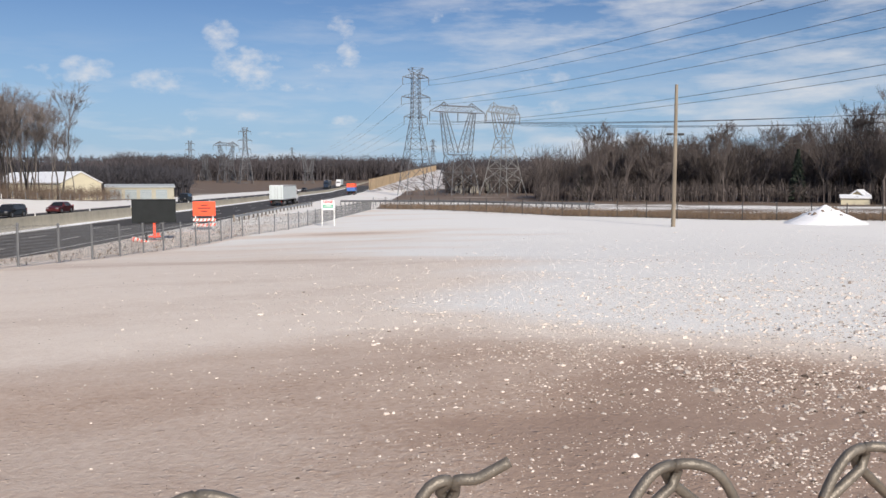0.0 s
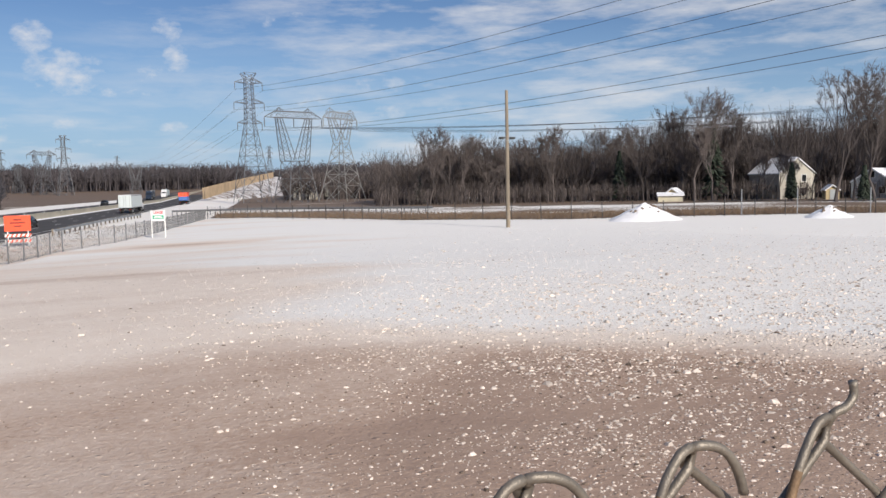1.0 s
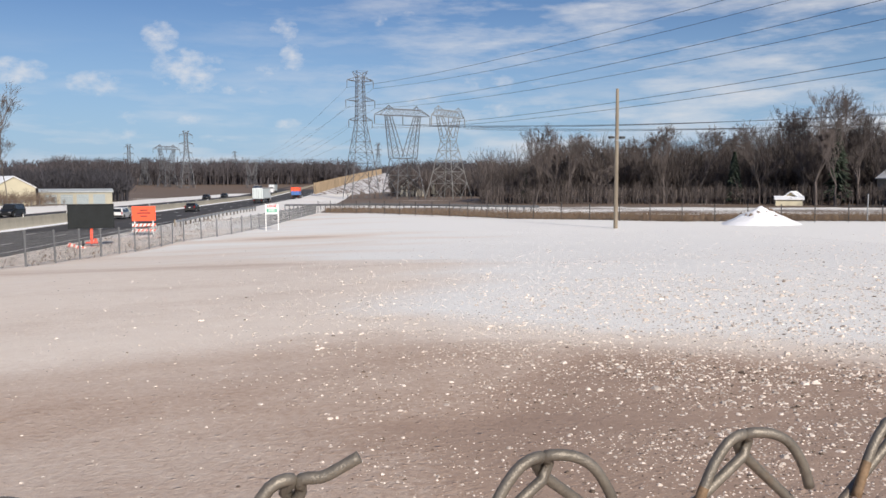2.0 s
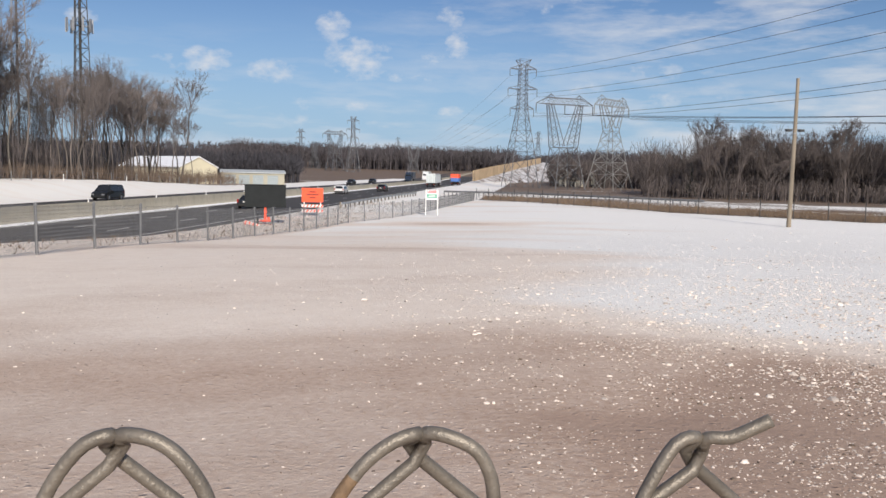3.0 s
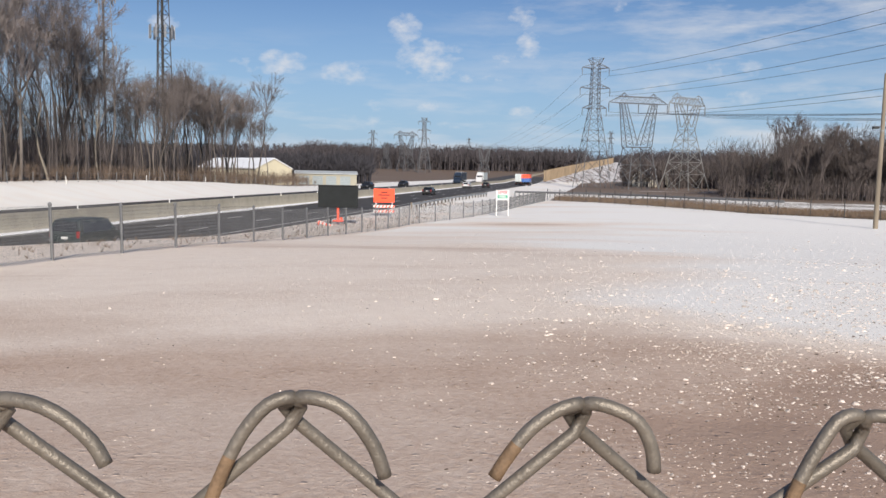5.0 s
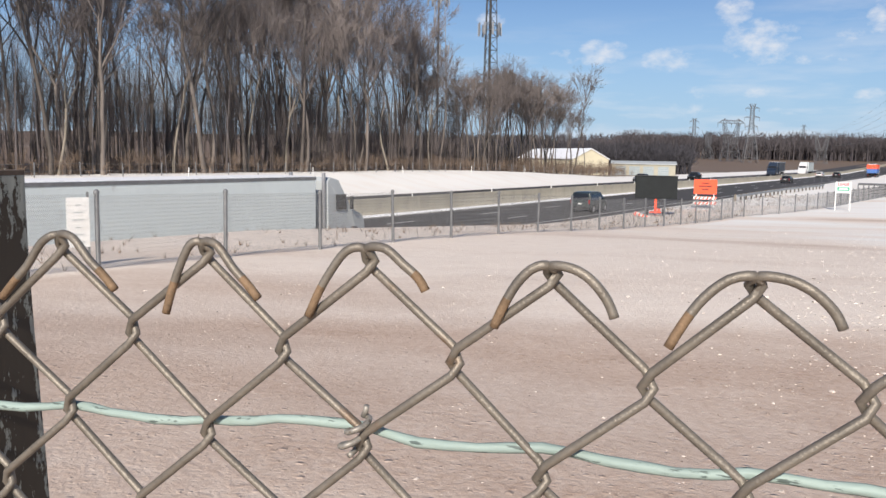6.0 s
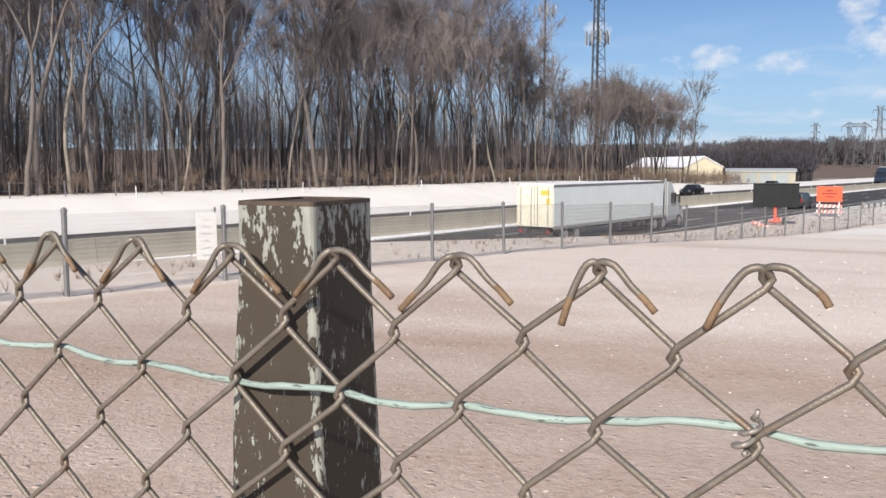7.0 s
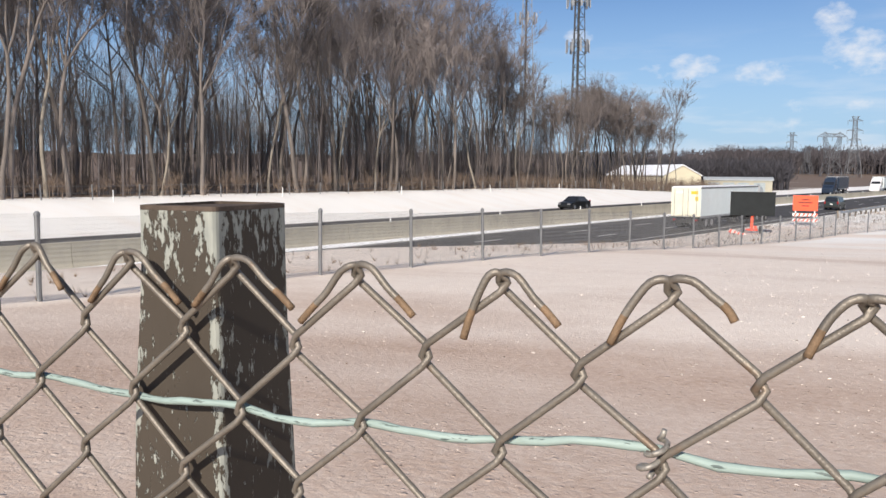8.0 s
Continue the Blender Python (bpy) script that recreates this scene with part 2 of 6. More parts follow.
DARK_STEEL = material("dark_fence_steel", (0.05, 0.05, 0.05), 0.6, 0.3, 0.2, 3)
TOWER = material("weathered_tower_steel", (0.15, 0.155, 0.165), 0.6, 0.3, 0.2, 0.4)
# the tower steel again, sunlight on the waisted pylon put into its colour
TOWER_SUNLIT = material("sunlit_tower_steel", (0.30, 0.30, 0.29), 0.6, 0.3, 0.2, 0.4)
CABLE = material("power_cable", (0.10, 0.10, 0.11), 0.5, 0.5)
POLE_WOOD = material("weathered_pole_wood", (0.24, 0.20, 0.15), 0.85, 0, 0.3, 3, bump=0.01, bump_scale=30, stretch=(1, 1, 0.1))
ASPHALT = material("salted_asphalt", (0.040, 0.037, 0.036), 0.85, 0, 0, 0.25, second=(0.068, 0.063, 0.060), bump=0.004, bump_scale=25, stretch=(1, 1, 1))
PAINT_LINE = material("worn_lane_paint", (0.68, 0.68, 0.65), 0.7, 0, 0.2, 1.5, spots=((0.10, 0.10, 0.10), 0.6, 5, 0.1))
CONCRETE = material("stained_concrete", (0.43, 0.395, 0.315), 0.85, 0, 0.14, 0.5, spots=((0.26, 0.245, 0.22), 0.58, 1.1, 0.2), bump=0.01, bump_scale=8, stretch=(1, 1, 0.4), each=0.08)
SOUND = material("tan_sound_wall", (0.50, 0.37, 0.23), 0.85, 0, 0.15, 0.4, each=0.1)
SLOPE_SNOW = material("patchy_slope_snow", (0.66, 0.66, 0.68), 0.8, 0, 0.1, 0.4, spots=((0.16, 0.125, 0.10), 0.45, 0.22, 0.14), bump=0.1, bump_scale=1.5)
SNOW = material("heaped_snow", (0.86, 0.87, 0.89), 0.65, 0, 0.04, 0.6, bump=0.06, bump_scale=2.5, spots=((0.60, 0.58, 0.55), 0.64, 1.7, 0.1))
CRUMB = material("pale_stones_and_ice", (0.64, 0.56, 0.49), 0.8, 0, 0.15, 20, island=True)
CLOD = material("brown_clods", (0.15, 0.112, 0.084), 0.9, 0, 0.2, 20, island=True)
BARK = material("grey_brown_bark", (0.140, 0.121, 0.108), 0.95, 0, 0.35, 1.3, each=0.35, stretch=(1, 1, 0.3))
TWIGS = material("bare_twigs", (0.175, 0.152, 0.144), 0.95, 0, 0.2, 0.3, each=0.3)
DARK_TWIGS = material("dark_bare_twigs", (0.125, 0.105, 0.098), 0.95, 0, 0.2, 0.3, each=0.25)
PALE_BARK = material("pale_bark", (0.26, 0.23, 0.19), 0.95, 0, 0.3, 1.2, stretch=(1, 1, 0.3))
BRUSH = material("brown_undergrowth", (0.165, 0.122, 0.092), 0.95, 0, 0.3, 1.0, island=True)
FAR_WOOD = material("distant_bare_woods", (0.100, 0.084, 0.079), 1.0, 0, 0.25, 0.02, island=True)
# distance haze is tinted into this base colour, cooler than the nearer woods
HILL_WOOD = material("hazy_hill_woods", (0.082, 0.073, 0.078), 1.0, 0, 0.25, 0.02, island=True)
HEDGE = material("dark_thicket", (0.052, 0.050, 0.058), 1.0, 0, 0.2, 0.1, island=True)
EVERGREEN = material("evergreen_needles", (0.030, 0.042, 0.028), 0.9, 0, 0.3, 0.6, island=True)
STRAW = material("dry_grass", (0.20, 0.14, 0.092), 0.95, 0, 0.2, 0.7, island=True)
CREAM = material("cream_metal_siding", (0.62, 0.57, 0.42), 0.6, 0, 0.06, 0.6)
GREY_SIDING = material("grey_metal_siding", (0.40, 0.43, 0.44), 0.6, 0, 0.06, 0.6)
TAN_SIDING = material("tan_block_siding", (0.36, 0.34, 0.27), 0.75, 0, 0.08, 0.6)
DOOR_BLUE = material("pale_blue_grey_doors", (0.27, 0.315, 0.33), 0.6, 0, 0.06, 0.8)
ROOF_SNOW = material("snow_on_roof", (0.80, 0.82, 0.85), 0.7, 0, 0.05, 0.5, spots=((0.30, 0.30, 0.32), 0.62, 0.6, 0.08))
WHITE_SIDING = material("white_house_siding", (0.48, 0.455, 0.39), 0.7, 0, 0.06, 0.6)
YELLOW_SIDING = material("yellow_siding", (0.50, 0.40, 0.24), 0.7, 0, 0.08, 0.6)
DARK_GLASS = material("dark_window_glass", (0.02, 0.022, 0.025), 0.08, 0, spec=0.6)
ORANGE = material("orange_sign_sheeting", (0.95, 0.10, 0.035), 0.45, 0, 0.04, 2)
RED = material("red_letter_paint", (0.62, 0.06, 0.08), 0.5)
GREEN = material("green_sign_paint", (0.05, 0.36, 0.22), 0.5)
WHITE = material("white_paint", (0.78, 0.78, 0.76), 0.5, 0, 0.05, 2)
BLACK = material("black_panel", (0.011, 0.014, 0.015), 0.55, 0, 0.3, 1.5, spec=0.25)
SIGN_INK = material("dark_sign_ink", (0.16, 0.03, 0.02), 0.6)
RUBBER = material("tyre_rubber", (0.022, 0.022, 0.023), 0.85)
RIM = material("wheel_metal", (0.45, 0.45, 0.46), 0.35, 0.8)
CAR_BLACK = material("dusty_black_car_paint", (0.018, 0.02, 0.022), 0.3, 0.1, 0.3, 1.2)
CAR_GREEN = material("dark_teal_car_paint", (0.022, 0.034, 0.034), 0.3, 0.1, 0.3, 1.2)
CAR_MAROON = material("maroon_car_paint", (0.09, 0.018, 0.02), 0.3, 0.1, 0.3, 1.2)
CAR_WHITE = material("white_car_paint", (0.72, 0.72, 0.72), 0.35, 0, 0.05, 1.2)
CAR_BLUE = material("navy_truck_paint", (0.022, 0.035, 0.06), 0.35, 0.1, 0.2, 1.2)
TRAILER = material("pale_grey_trailer_side", (0.62, 0.68, 0.68), 0.45, 0, 0.05, 0.5, spots=((0.42, 0.42, 0.40), 0.66, 1.4, 0.12))
TRAILER_REAR = material("cream_trailer_doors", (0.74, 0.70, 0.56), 0.5, 0, 0.08, 1.2)
YELLOW = material("yellow_sticker", (0.75, 0.50, 0.05), 0.6)
BLUE = material("blue_tarp", (0.06, 0.16, 0.45), 0.6)
LAMP_RED = material("red_tail_lamp", (0.35, 0.01, 0.01), 0.25)
CHASSIS = material("grimy_chassis", (0.03, 0.03, 0.03), 0.9)

# ---- ground ----
rnd = random.Random(7)
ROAD_Z, FAR_Z, FENCE_Q = -3.12, -2.72, 13.3
FIELD = ((-60, 0.1), (0, 0.0), (6, -0.34), (12, -0.48), (18, -0.64), (24, -0.86), (30, -1.2), (36, -1.5), (43, -1.82), (49, -2.05), (62, -2.32), (80, -2.4), (125, -2.6), (300, -3.4))
BANK = ((-60, -0.75), (0, -0.85), (20, -1.2), (32, -1.85), (43, -2.45), (60, -2.85), (300, -2.95))


def run(table, x):
    xs, ys = zip(*table)
    return float(np.interp(x, xs, ys))


def mixed(a, b, t):
    t = min(1, max(0, t))
    return a + (b - a) * t * t * (3 - 2 * t)


def fence_q(s):
    return run(((60, 13.3), (70, 11.2), (78, 10.2), (124, 7.2)), s)


def road_rise(s):
    return 0.013 * max(0.0, s - 330)


def ground_z(s, q):
    d = math.hypot(s, q)
    z = run(FIELD, s) - 0.02 * max(0, min(q, 14))
    fq = fence_q(s)
    if d < 90:
        z += 0.05 * noise.noise(Vector((s * 0.16, q * 0.16, 0))) + 0.02 * noise.noise(Vector((s * 0.7, q * 0.7, 3)))
    if q > fq:
        b = run(BANK, s)
        if q < 21:
            z = mixed(z, b, (q - fq) / (21 - fq))
            z += 0.1 * noise.noise(Vector((s * 0.5, q * 0.5, 9))) * min(1, (q - fq) / 2)
        elif q < 24.3:
            z = mixed(b, ROAD_Z - 0.06, (q - 21) / 3.3)
        elif q < 37.4:
            z = ROAD_Z - 0.06
        elif q < 51:
            z = mixed(FAR_Z, -2.8, (s - 110) / 120) - 0.06
        else:
            top = mixed(-0.75, -2.85, (s - 95) / 90)
            z = mixed(mixed(FAR_Z, -2.8, (s - 110) / 120), top, (q - 51) / 11) + 0.12 * noise.noise(Vector((s * 0.2, q * 0.2, 5))) * min(1, (q - 51) / 4)
    elif s > 124 or q < -30:
        z = min(z, -2.4 - 0.004 * min(150, max(0, d - 90)))
    z += road_rise(s) if fq < q < 51 else 0
    if d > 450:
        h = 0.03 * (d - 450) * (0.8 + 0.5 * noise.noise(Vector((s / 420, q / 420, 1))))
        z += min(h, 50) * (0.12 if -30 < q < 51 else 1)
    return z


def steps(*runs):
    out = []
    for a, b, n in runs:
        out += list(np.linspace(a, b, n, endpoint=False))
    return out + [runs[-1][1]]


def build_ground():
    ss = steps((-500, -40, 8), (-40, -4, 14), (-4, 46, 72), (46, 130, 62), (130, 300, 30), (300, 900, 34), (900, 4200, 22))
    qs = steps((-3600, -700, 14), (-700, -140, 26), (-140, -45, 36), (-45, -14, 34), (-14, 13.3, 50), (13.3, 21, 14), (21, 24.3, 4), (24.3, 37.3, 4), (37.3, 37.5, 1), (37.5, 51, 4), (51, 64, 12), (64, 160, 22), (160, 700, 26), (700, 3600, 14))
    verts, grass, dirt = [], [], []
    for s in ss:
        for q in qs:
            z = ground_z(s, q)
            p = sq(s, q, z)
            verts.append(p)
            d = p.xy.length
            az = math.degrees(math.atan2(-p.x, p.y))
            wob = noise.noise(Vector((s * 0.02, q * 0.02, 2)))
            g = 0.0
            if q < fence_q(s) and d > 60:
                out = right_fence_gap(p)
                g = mixed(0, 1, out / 3) * mixed(1, 0.35, (out - 16) / 8 + wob) if out > 0 else 0
                if out > 26:
                    g = (0.45 if out < 60 else 0.9) + 0.6 * noise.noise(Vector((s * 0.05, q * 0.05, 4)))
            if q > 66 or d > 420:
                g = 0.85 + 0.4 * wob
            if 13.3 < q < 24 and s < 400:
                g = 0.02 + 0.4 * noise.noise(Vector((s * 0.35, q * 0.35, 7)))
            grass.append(min(1, max(0, g)))
            n1 = noise.noise(Vector((p.x * 0.05, p.y * 0.22, 4)))
            near = mixed(1, 0, (d - 8.3) / mixed(4.0, 8.0, (az + 32) / 24) + n1 * mixed(0.12, 0.45, (az + 40) / 20)) * mixed(1, 0.92, (az + 22) / 22)
            left = mixed(0, 0.62, (az + 26 + 10 * n1) / 20) * mixed(1, 0.25, (d - 16) / 45)
            bands = 0.75 * max(0, noise.noise(Vector((p.x * 0.035, p.y * 0.16, 8)))) * mixed(1, 0.25, (-az - 14) / 16)
            # long dirty melt streaks across the far field
            streak = 0.42 * math.exp(-((d - 66 - 0.4 * az) / 2.6) ** 2) * mixed(0, 1, (az + 17) / 4) * mixed(1, 0, (az + 7) / 4)
            streak += 0.25 * math.exp(-((d - 47 + 0.3 * az) / 2.2) ** 2) * mixed(0, 1, (az + 20) / 6) * mixed(1, 0, (az + 3) / 5)
            bands += streak * (0.8 + 0.5 * n1)
            wet = 1.2 * near * mixed(0, 1, (-az - 12 + 14 * n1) / 16)
            dirt.append(max(wet, min(1, max(near, left + bands))) if q < fence_q(s) else (mixed(0.62, 0.2, (s - 45) / 50) + 0.3 * n1 if q < 24.3 else 0.15))
    nq = len(qs)
    faces = [(i * nq + j, i * nq + j + 1, (i + 1) * nq + j + 1, (i + 1) * nq + j) for i in range(len(ss) - 1) for j in range(nq - 1)]
    faces = [f[::-1] for f in faces]
    me = bpy.data.meshes.new("ground")
    me.from_pydata([tuple(v) for v in verts], [], faces)
    for key, vals in (("grass", grass), ("dirt", dirt)):
        me.attributes.new(key, "FLOAT", "POINT").data.foreach_set("value", vals)
    me.polygons.foreach_set("use_smooth", [True] * len(me.polygons))
    if me.polygons[0].normal.z < 0:
        me.flip_normals()
    me.materials.append(ground_material())
    tagged(new("ground", me), "snow-covered gravelly ground with muddy slush and dry grass", "ground", kind="structure")


RIGHT_FENCE = [polar(-11.46, 124), polar(-25, 93), polar(-36.94, 87), polar(-56.1, 99), polar(-70, 112)]


def right_fence_gap(p):
    """How far a place lies beyond the right-hand fence."""
    az = math.degrees(math.atan2(-p.x, p.y))
    pts = [(math.degrees(math.atan2(-a.x, a.y)), a.xy.length) for a in RIGHT_FENCE]
    pts = sorted(pts)
    return p.xy.length - float(np.interp(az, [a for a, _ in pts], [b for _, b in pts]))


def ground_material():
    mat = bpy.data.materials.new("snow_mud_and_grass")
    mat.use_nodes = True
    nt = mat.node_tree
    N, L = nt.nodes.new, nt.links.new
    bsdf = nt.nodes["Principled BSDF"]
    bsdf.inputs["Roughness"].default_value = 0.75
    geo = N("ShaderNodeNewGeometry")

    def tex(scale, detail, st=(1, 1, 1), rough=0.55):
        mp = N("ShaderNodeMapping")
        mp.inputs["Scale"].default_value = st
        L(geo.outputs["Position"], mp.inputs[0])
        n = N("ShaderNodeTexNoise")
        n.inputs["Scale"].default_value, n.inputs["Detail"].default_value, n.inputs["Roughness"].default_value = scale, detail, rough
        L(mp.outputs[0], n.inputs["Vector"])
        return n.outputs["Fac"]

    def m(op, a, b=0.0, clamp=False):
        n = N("ShaderNodeMath")
        n.operation, n.use_clamp = op, clamp
        for i, v in enumerate((a, b)):
            if isinstance(v, (int, float)):
                n.inputs[i].default_value = v
            else:
                L(v, n.inputs[i])
        return n.outputs[0]

    def mix(f, a, b):
        n = N("ShaderNodeMix")
        n.data_type = "RGBA"
        L(f, n.inputs["Factor"]) if not isinstance(f, float) else None
        for k, v in (("A", a), ("B", b)):
            if isinstance(v, tuple):
                n.inputs[k].default_value = (*v, 1)
            else:
                L(v, n.inputs[k])
        return n.outputs["Result"]

    at = {}
    for key in ("grass", "dirt"):
        n = N("ShaderNodeAttribute")
        n.attribute_name = key
        at[key] = n.outputs["Fac"]
    big, mid, fine, grit = tex(0.35, 5, (0.5, 1.4, 1)), tex(2.0, 6, (1, 1, 1)), tex(14, 6), tex(75, 5)
    snow = mix(fine, (0.84, 0.825, 0.785), (0.925, 0.912, 0.875))
    mud = mix(m("ADD", m("MULTIPLY", mid, 0.55), m("MULTIPLY", m("SUBTRACT", grit, 0.18), 0.75), True), (0.36, 0.240, 0.170), (0.62, 0.465, 0.36))
    slush = mix(mid, (0.735, 0.625, 0.53), (0.865, 0.78, 0.685))
    d = m("ADD", at["dirt"], m("ADD", m("MULTIPLY", m("SUBTRACT", big, 0.5), 0.55), m("MULTIPLY", m("SUBTRACT", fine, 0.5), 0.35)))
    a = m("MULTIPLY", m("SUBTRACT", d, 0.12), 2.6, True)
    b = m("MULTIPLY", m("SUBTRACT", d, 0.62), 2.4, True)
    col = mix(b, mix(a, snow, slush), mud)
    wet = mix(grit, (0.22, 0.143, 0.102), (0.40, 0.282, 0.212))
    col = mix(m("MULTIPLY", m("SUBTRACT", d, 0.97), 2.4, True), col, wet)
    gmask = m("MULTIPLY", m("SUBTRACT", m("ADD", at["grass"], m("MULTIPLY", m("SUBTRACT", mid, 0.5), 0.9)), 0.4), 5.0, True)
    straw = mix(fine, (0.12, 0.085, 0.06), (0.22, 0.155, 0.105))
    col = mix(gmask, col, straw)
    L(col, bsdf.inputs["Base Color"])
    bp = N("ShaderNodeBump")
    bp.inputs["Distance"].default_value = 0.024
    # frozen crumbs: small rounded lumps, thicker in some places than in others
    lumps = None
    for scale, reach, k in ((9.0, 0.34, 2.6), (19.0, 0.36, 1.5)):
        vo = N("ShaderNodeTexVoronoi")
        vo.inputs["Scale"].default_value = scale
        L(geo.outputs["Position"], vo.inputs["Vector"])
        sep = N("ShaderNodeSeparateColor")
        L(vo.outputs["Color"], sep.inputs[0])
        size = m("MULTIPLY", m("MULTIPLY", sep.outputs[0], reach), m("ADD", big, 0.35))
        one = m("MULTIPLY", m("MAXIMUM", m("SUBTRACT", size, vo.outputs["Distance"]), 0.0), k)
        lumps = one if lumps is None else m("ADD", lumps, one)
    knots = tex(32, 4)
    rough = m("ADD", m("MULTIPLY", fine, 0.5), m("ADD", m("MULTIPLY", knots, 0.35), m("MULTIPLY", grit, 0.12)))
    L(m("ADD", m("MULTIPLY", mid, 0.25), m("ADD", rough, lumps)), bp.inputs["Height"])
    L(bp.outputs[0], bsdf.inputs["Normal"])
    return mat


build_ground()


def scatter_stones():
    """Loose stones, ice crumbs and clods on the field."""
    rs = np.random.RandomState(3)
    base = np.array([(1, 0, 0), (0.3, 0.95, 0), (-0.8, 0.55, 0), (-0.8, -0.6, 0), (0.35, -0.9, 0), (0.55, 0.02, 0.72), (0.1, 0.5, 0.9), (-0.5, 0.1, 0.8), (-0.1, -0.45, 0.85)])
    tri = [(0, 1, 5), (1, 6, 5), (1, 2, 6), (2, 7, 6), (2, 3, 7), (3, 8, 7), (3, 4, 8), (4, 5, 8), (4, 0, 5), (5, 6, 7), (5, 7, 8)]
    kinds = (("field_stones", CRUMB, 60000, "pale stones and frozen crumbs strewn over the snow"), ("earth_clods", CLOD, 26000, "small brown clods and twigs lying on the snow"))
    for name, mat, count, label in kinds:
        verts, faces = [], []
        made = 0
        while made < count:
            az = rs.uniform(-62, 40)
            d = 3.2 * math.exp(rs.uniform(0, 1) ** 0.8 * math.log(70 / 3.2))
            side = min(1, max(0, (8 - az) / 55))
            keep = (0.12 + 1.0 * side ** 1.4) * (1.0 if d < 20 else (20 / d) ** 1.5)
            keep *= 0.6 + 0.5 * noise.noise(Vector((az * 0.12, d * 0.25, 0))) + 0.9 * side * math.exp(-((d - 10.5) / 4.5) ** 2)
            keep *= min(1.0, 0.12 + d / 12) * (1 + 0.8 * side * math.exp(-((d - 14) / 5) ** 2))
            if rs.rand() > keep:
                continue
            p = polar(az, d)
            s, q = p.dot(U), p.dot(W)
            if q > fence_q(s) - 0.5:
                continue
            r = min(0.034, 0.0043 * math.exp(rs.normal(0.1, 0.64))) * (0.92 + d / 70) * (1.0 if d < 9 else 0.95) * (0.85 + 0.8 * side) * min(1.25, 0.42 + d / 15)
            if name == "earth_clods":
                r *= 0.8 if d < 9 else 0.62
            a = rs.uniform(0, 6.28)
            c, sn = math.cos(a), math.sin(a)
            sx, sy, sz = rs.uniform(0.8, 1.5), rs.uniform(0.6, 1.1), rs.uniform(0.4, 0.85)
            b = base * (sx * r, sy * r, sz * r) * rs.uniform(0.8, 1.2, (9, 1))
            z = ground_z(s, q) - 0.15 * r
            n = len(verts)
            verts += [(p.x + x * c - y * sn, p.y + x * sn + y * c, z + k) for x, y, k in b]
            faces += [(i + n, j + n, k + n) for i, j, k in tri]
            made += 1
        me = bpy.data.meshes.new(name)
        me.from_pydata(verts, [], faces)
        me.materials.append(mat)
        tagged(new(name, me), label, "stones", kind="stuff")


scatter_stones()


# ---- roads and walls ----
def strip(name, q0, q1, z_of, s0, s1, n, mat, parent=None, label="", category="", thick=0.3):
    b = Buf()
    ss = list(np.linspace(s0, s1, n + 1))
    v = []
    for s in ss:
        z = z_of(s)
        v += [sq(s, q0, z - thick), sq(s, q0, z), sq(s, q1, z), sq(s, q1, z - thick)]
    f = []
    for i in range(n):
        a, c = 4 * i, 4 * i + 4
        f += [(a, a + 1, c + 1, c), (a + 1, a + 2, c + 2, c + 1), (a + 2, a + 3, c + 3, c + 2)]
    b.add(v, f)
    ob = part(name, b, mat, parent)
    bm = bmesh.new()
    bm.from_mesh(ob.data)
    bmesh.ops.recalc_face_normals(bm, faces=bm.faces)
    if sum(f.normal.z for f in bm.faces) < 0:
        bmesh.ops.reverse_faces(bm, faces=bm.faces)
    bm.to_mesh(ob.data)
    bm.free()
    return tagged(ob, label, category, kind="structure" if category else "")


def near_z(s):
    return ROAD_Z + road_rise(s)


def far_z(s):
    return mixed(FAR_Z, -2.8, (s - 110) / 120) + road_rise(s)


road_near = strip("road", 24.0, 37.1, near_z, -120, 1500, 90, ASPHALT, None, "dark asphalt motorway lanes with salt-worn paint", "road")
road_far = strip("road", 37.6, 50.8, far_z, -120, 1500, 90, ASPHALT, None, "asphalt lanes behind the median wall", "road")


def road_marks():
    dash = Buf().box(-0.085, -1.55, 0, 0.085, 1.55, 0.006).mesh("lane_dash", PAINT_LINE)
    for q in (28.7, 32.3):
        for i in range(-2, 34):
            s = 6 + i * 12.2 + (2 if q > 30 else 0)
            ob = part("lane_dash", dash, None, road_near)
            p = sq(s, q, near_z(s) + 0.004)
            ob.matrix_basis = pose(p.x, p.y, p.z, 0, 0, ROAD_TURN)
    for q in (25.1, 36.0):
        strip("edge_line", q, q + 0.14, lambda s: near_z(s) + 0.008, -120, 900, 60, PAINT_LINE, road_near, thick=0.006)
    for q in (42.4, 46.0):
        for i in range(-2, 24):
            s = 9 + i * 12.2
            ob = part("lane_dash", dash, None, road_far)
            p = sq(s, q, far_z(s) + 0.004)
            ob.matrix_basis = pose(p.x, p.y, p.z, 0, 0, ROAD_TURN)


road_marks()


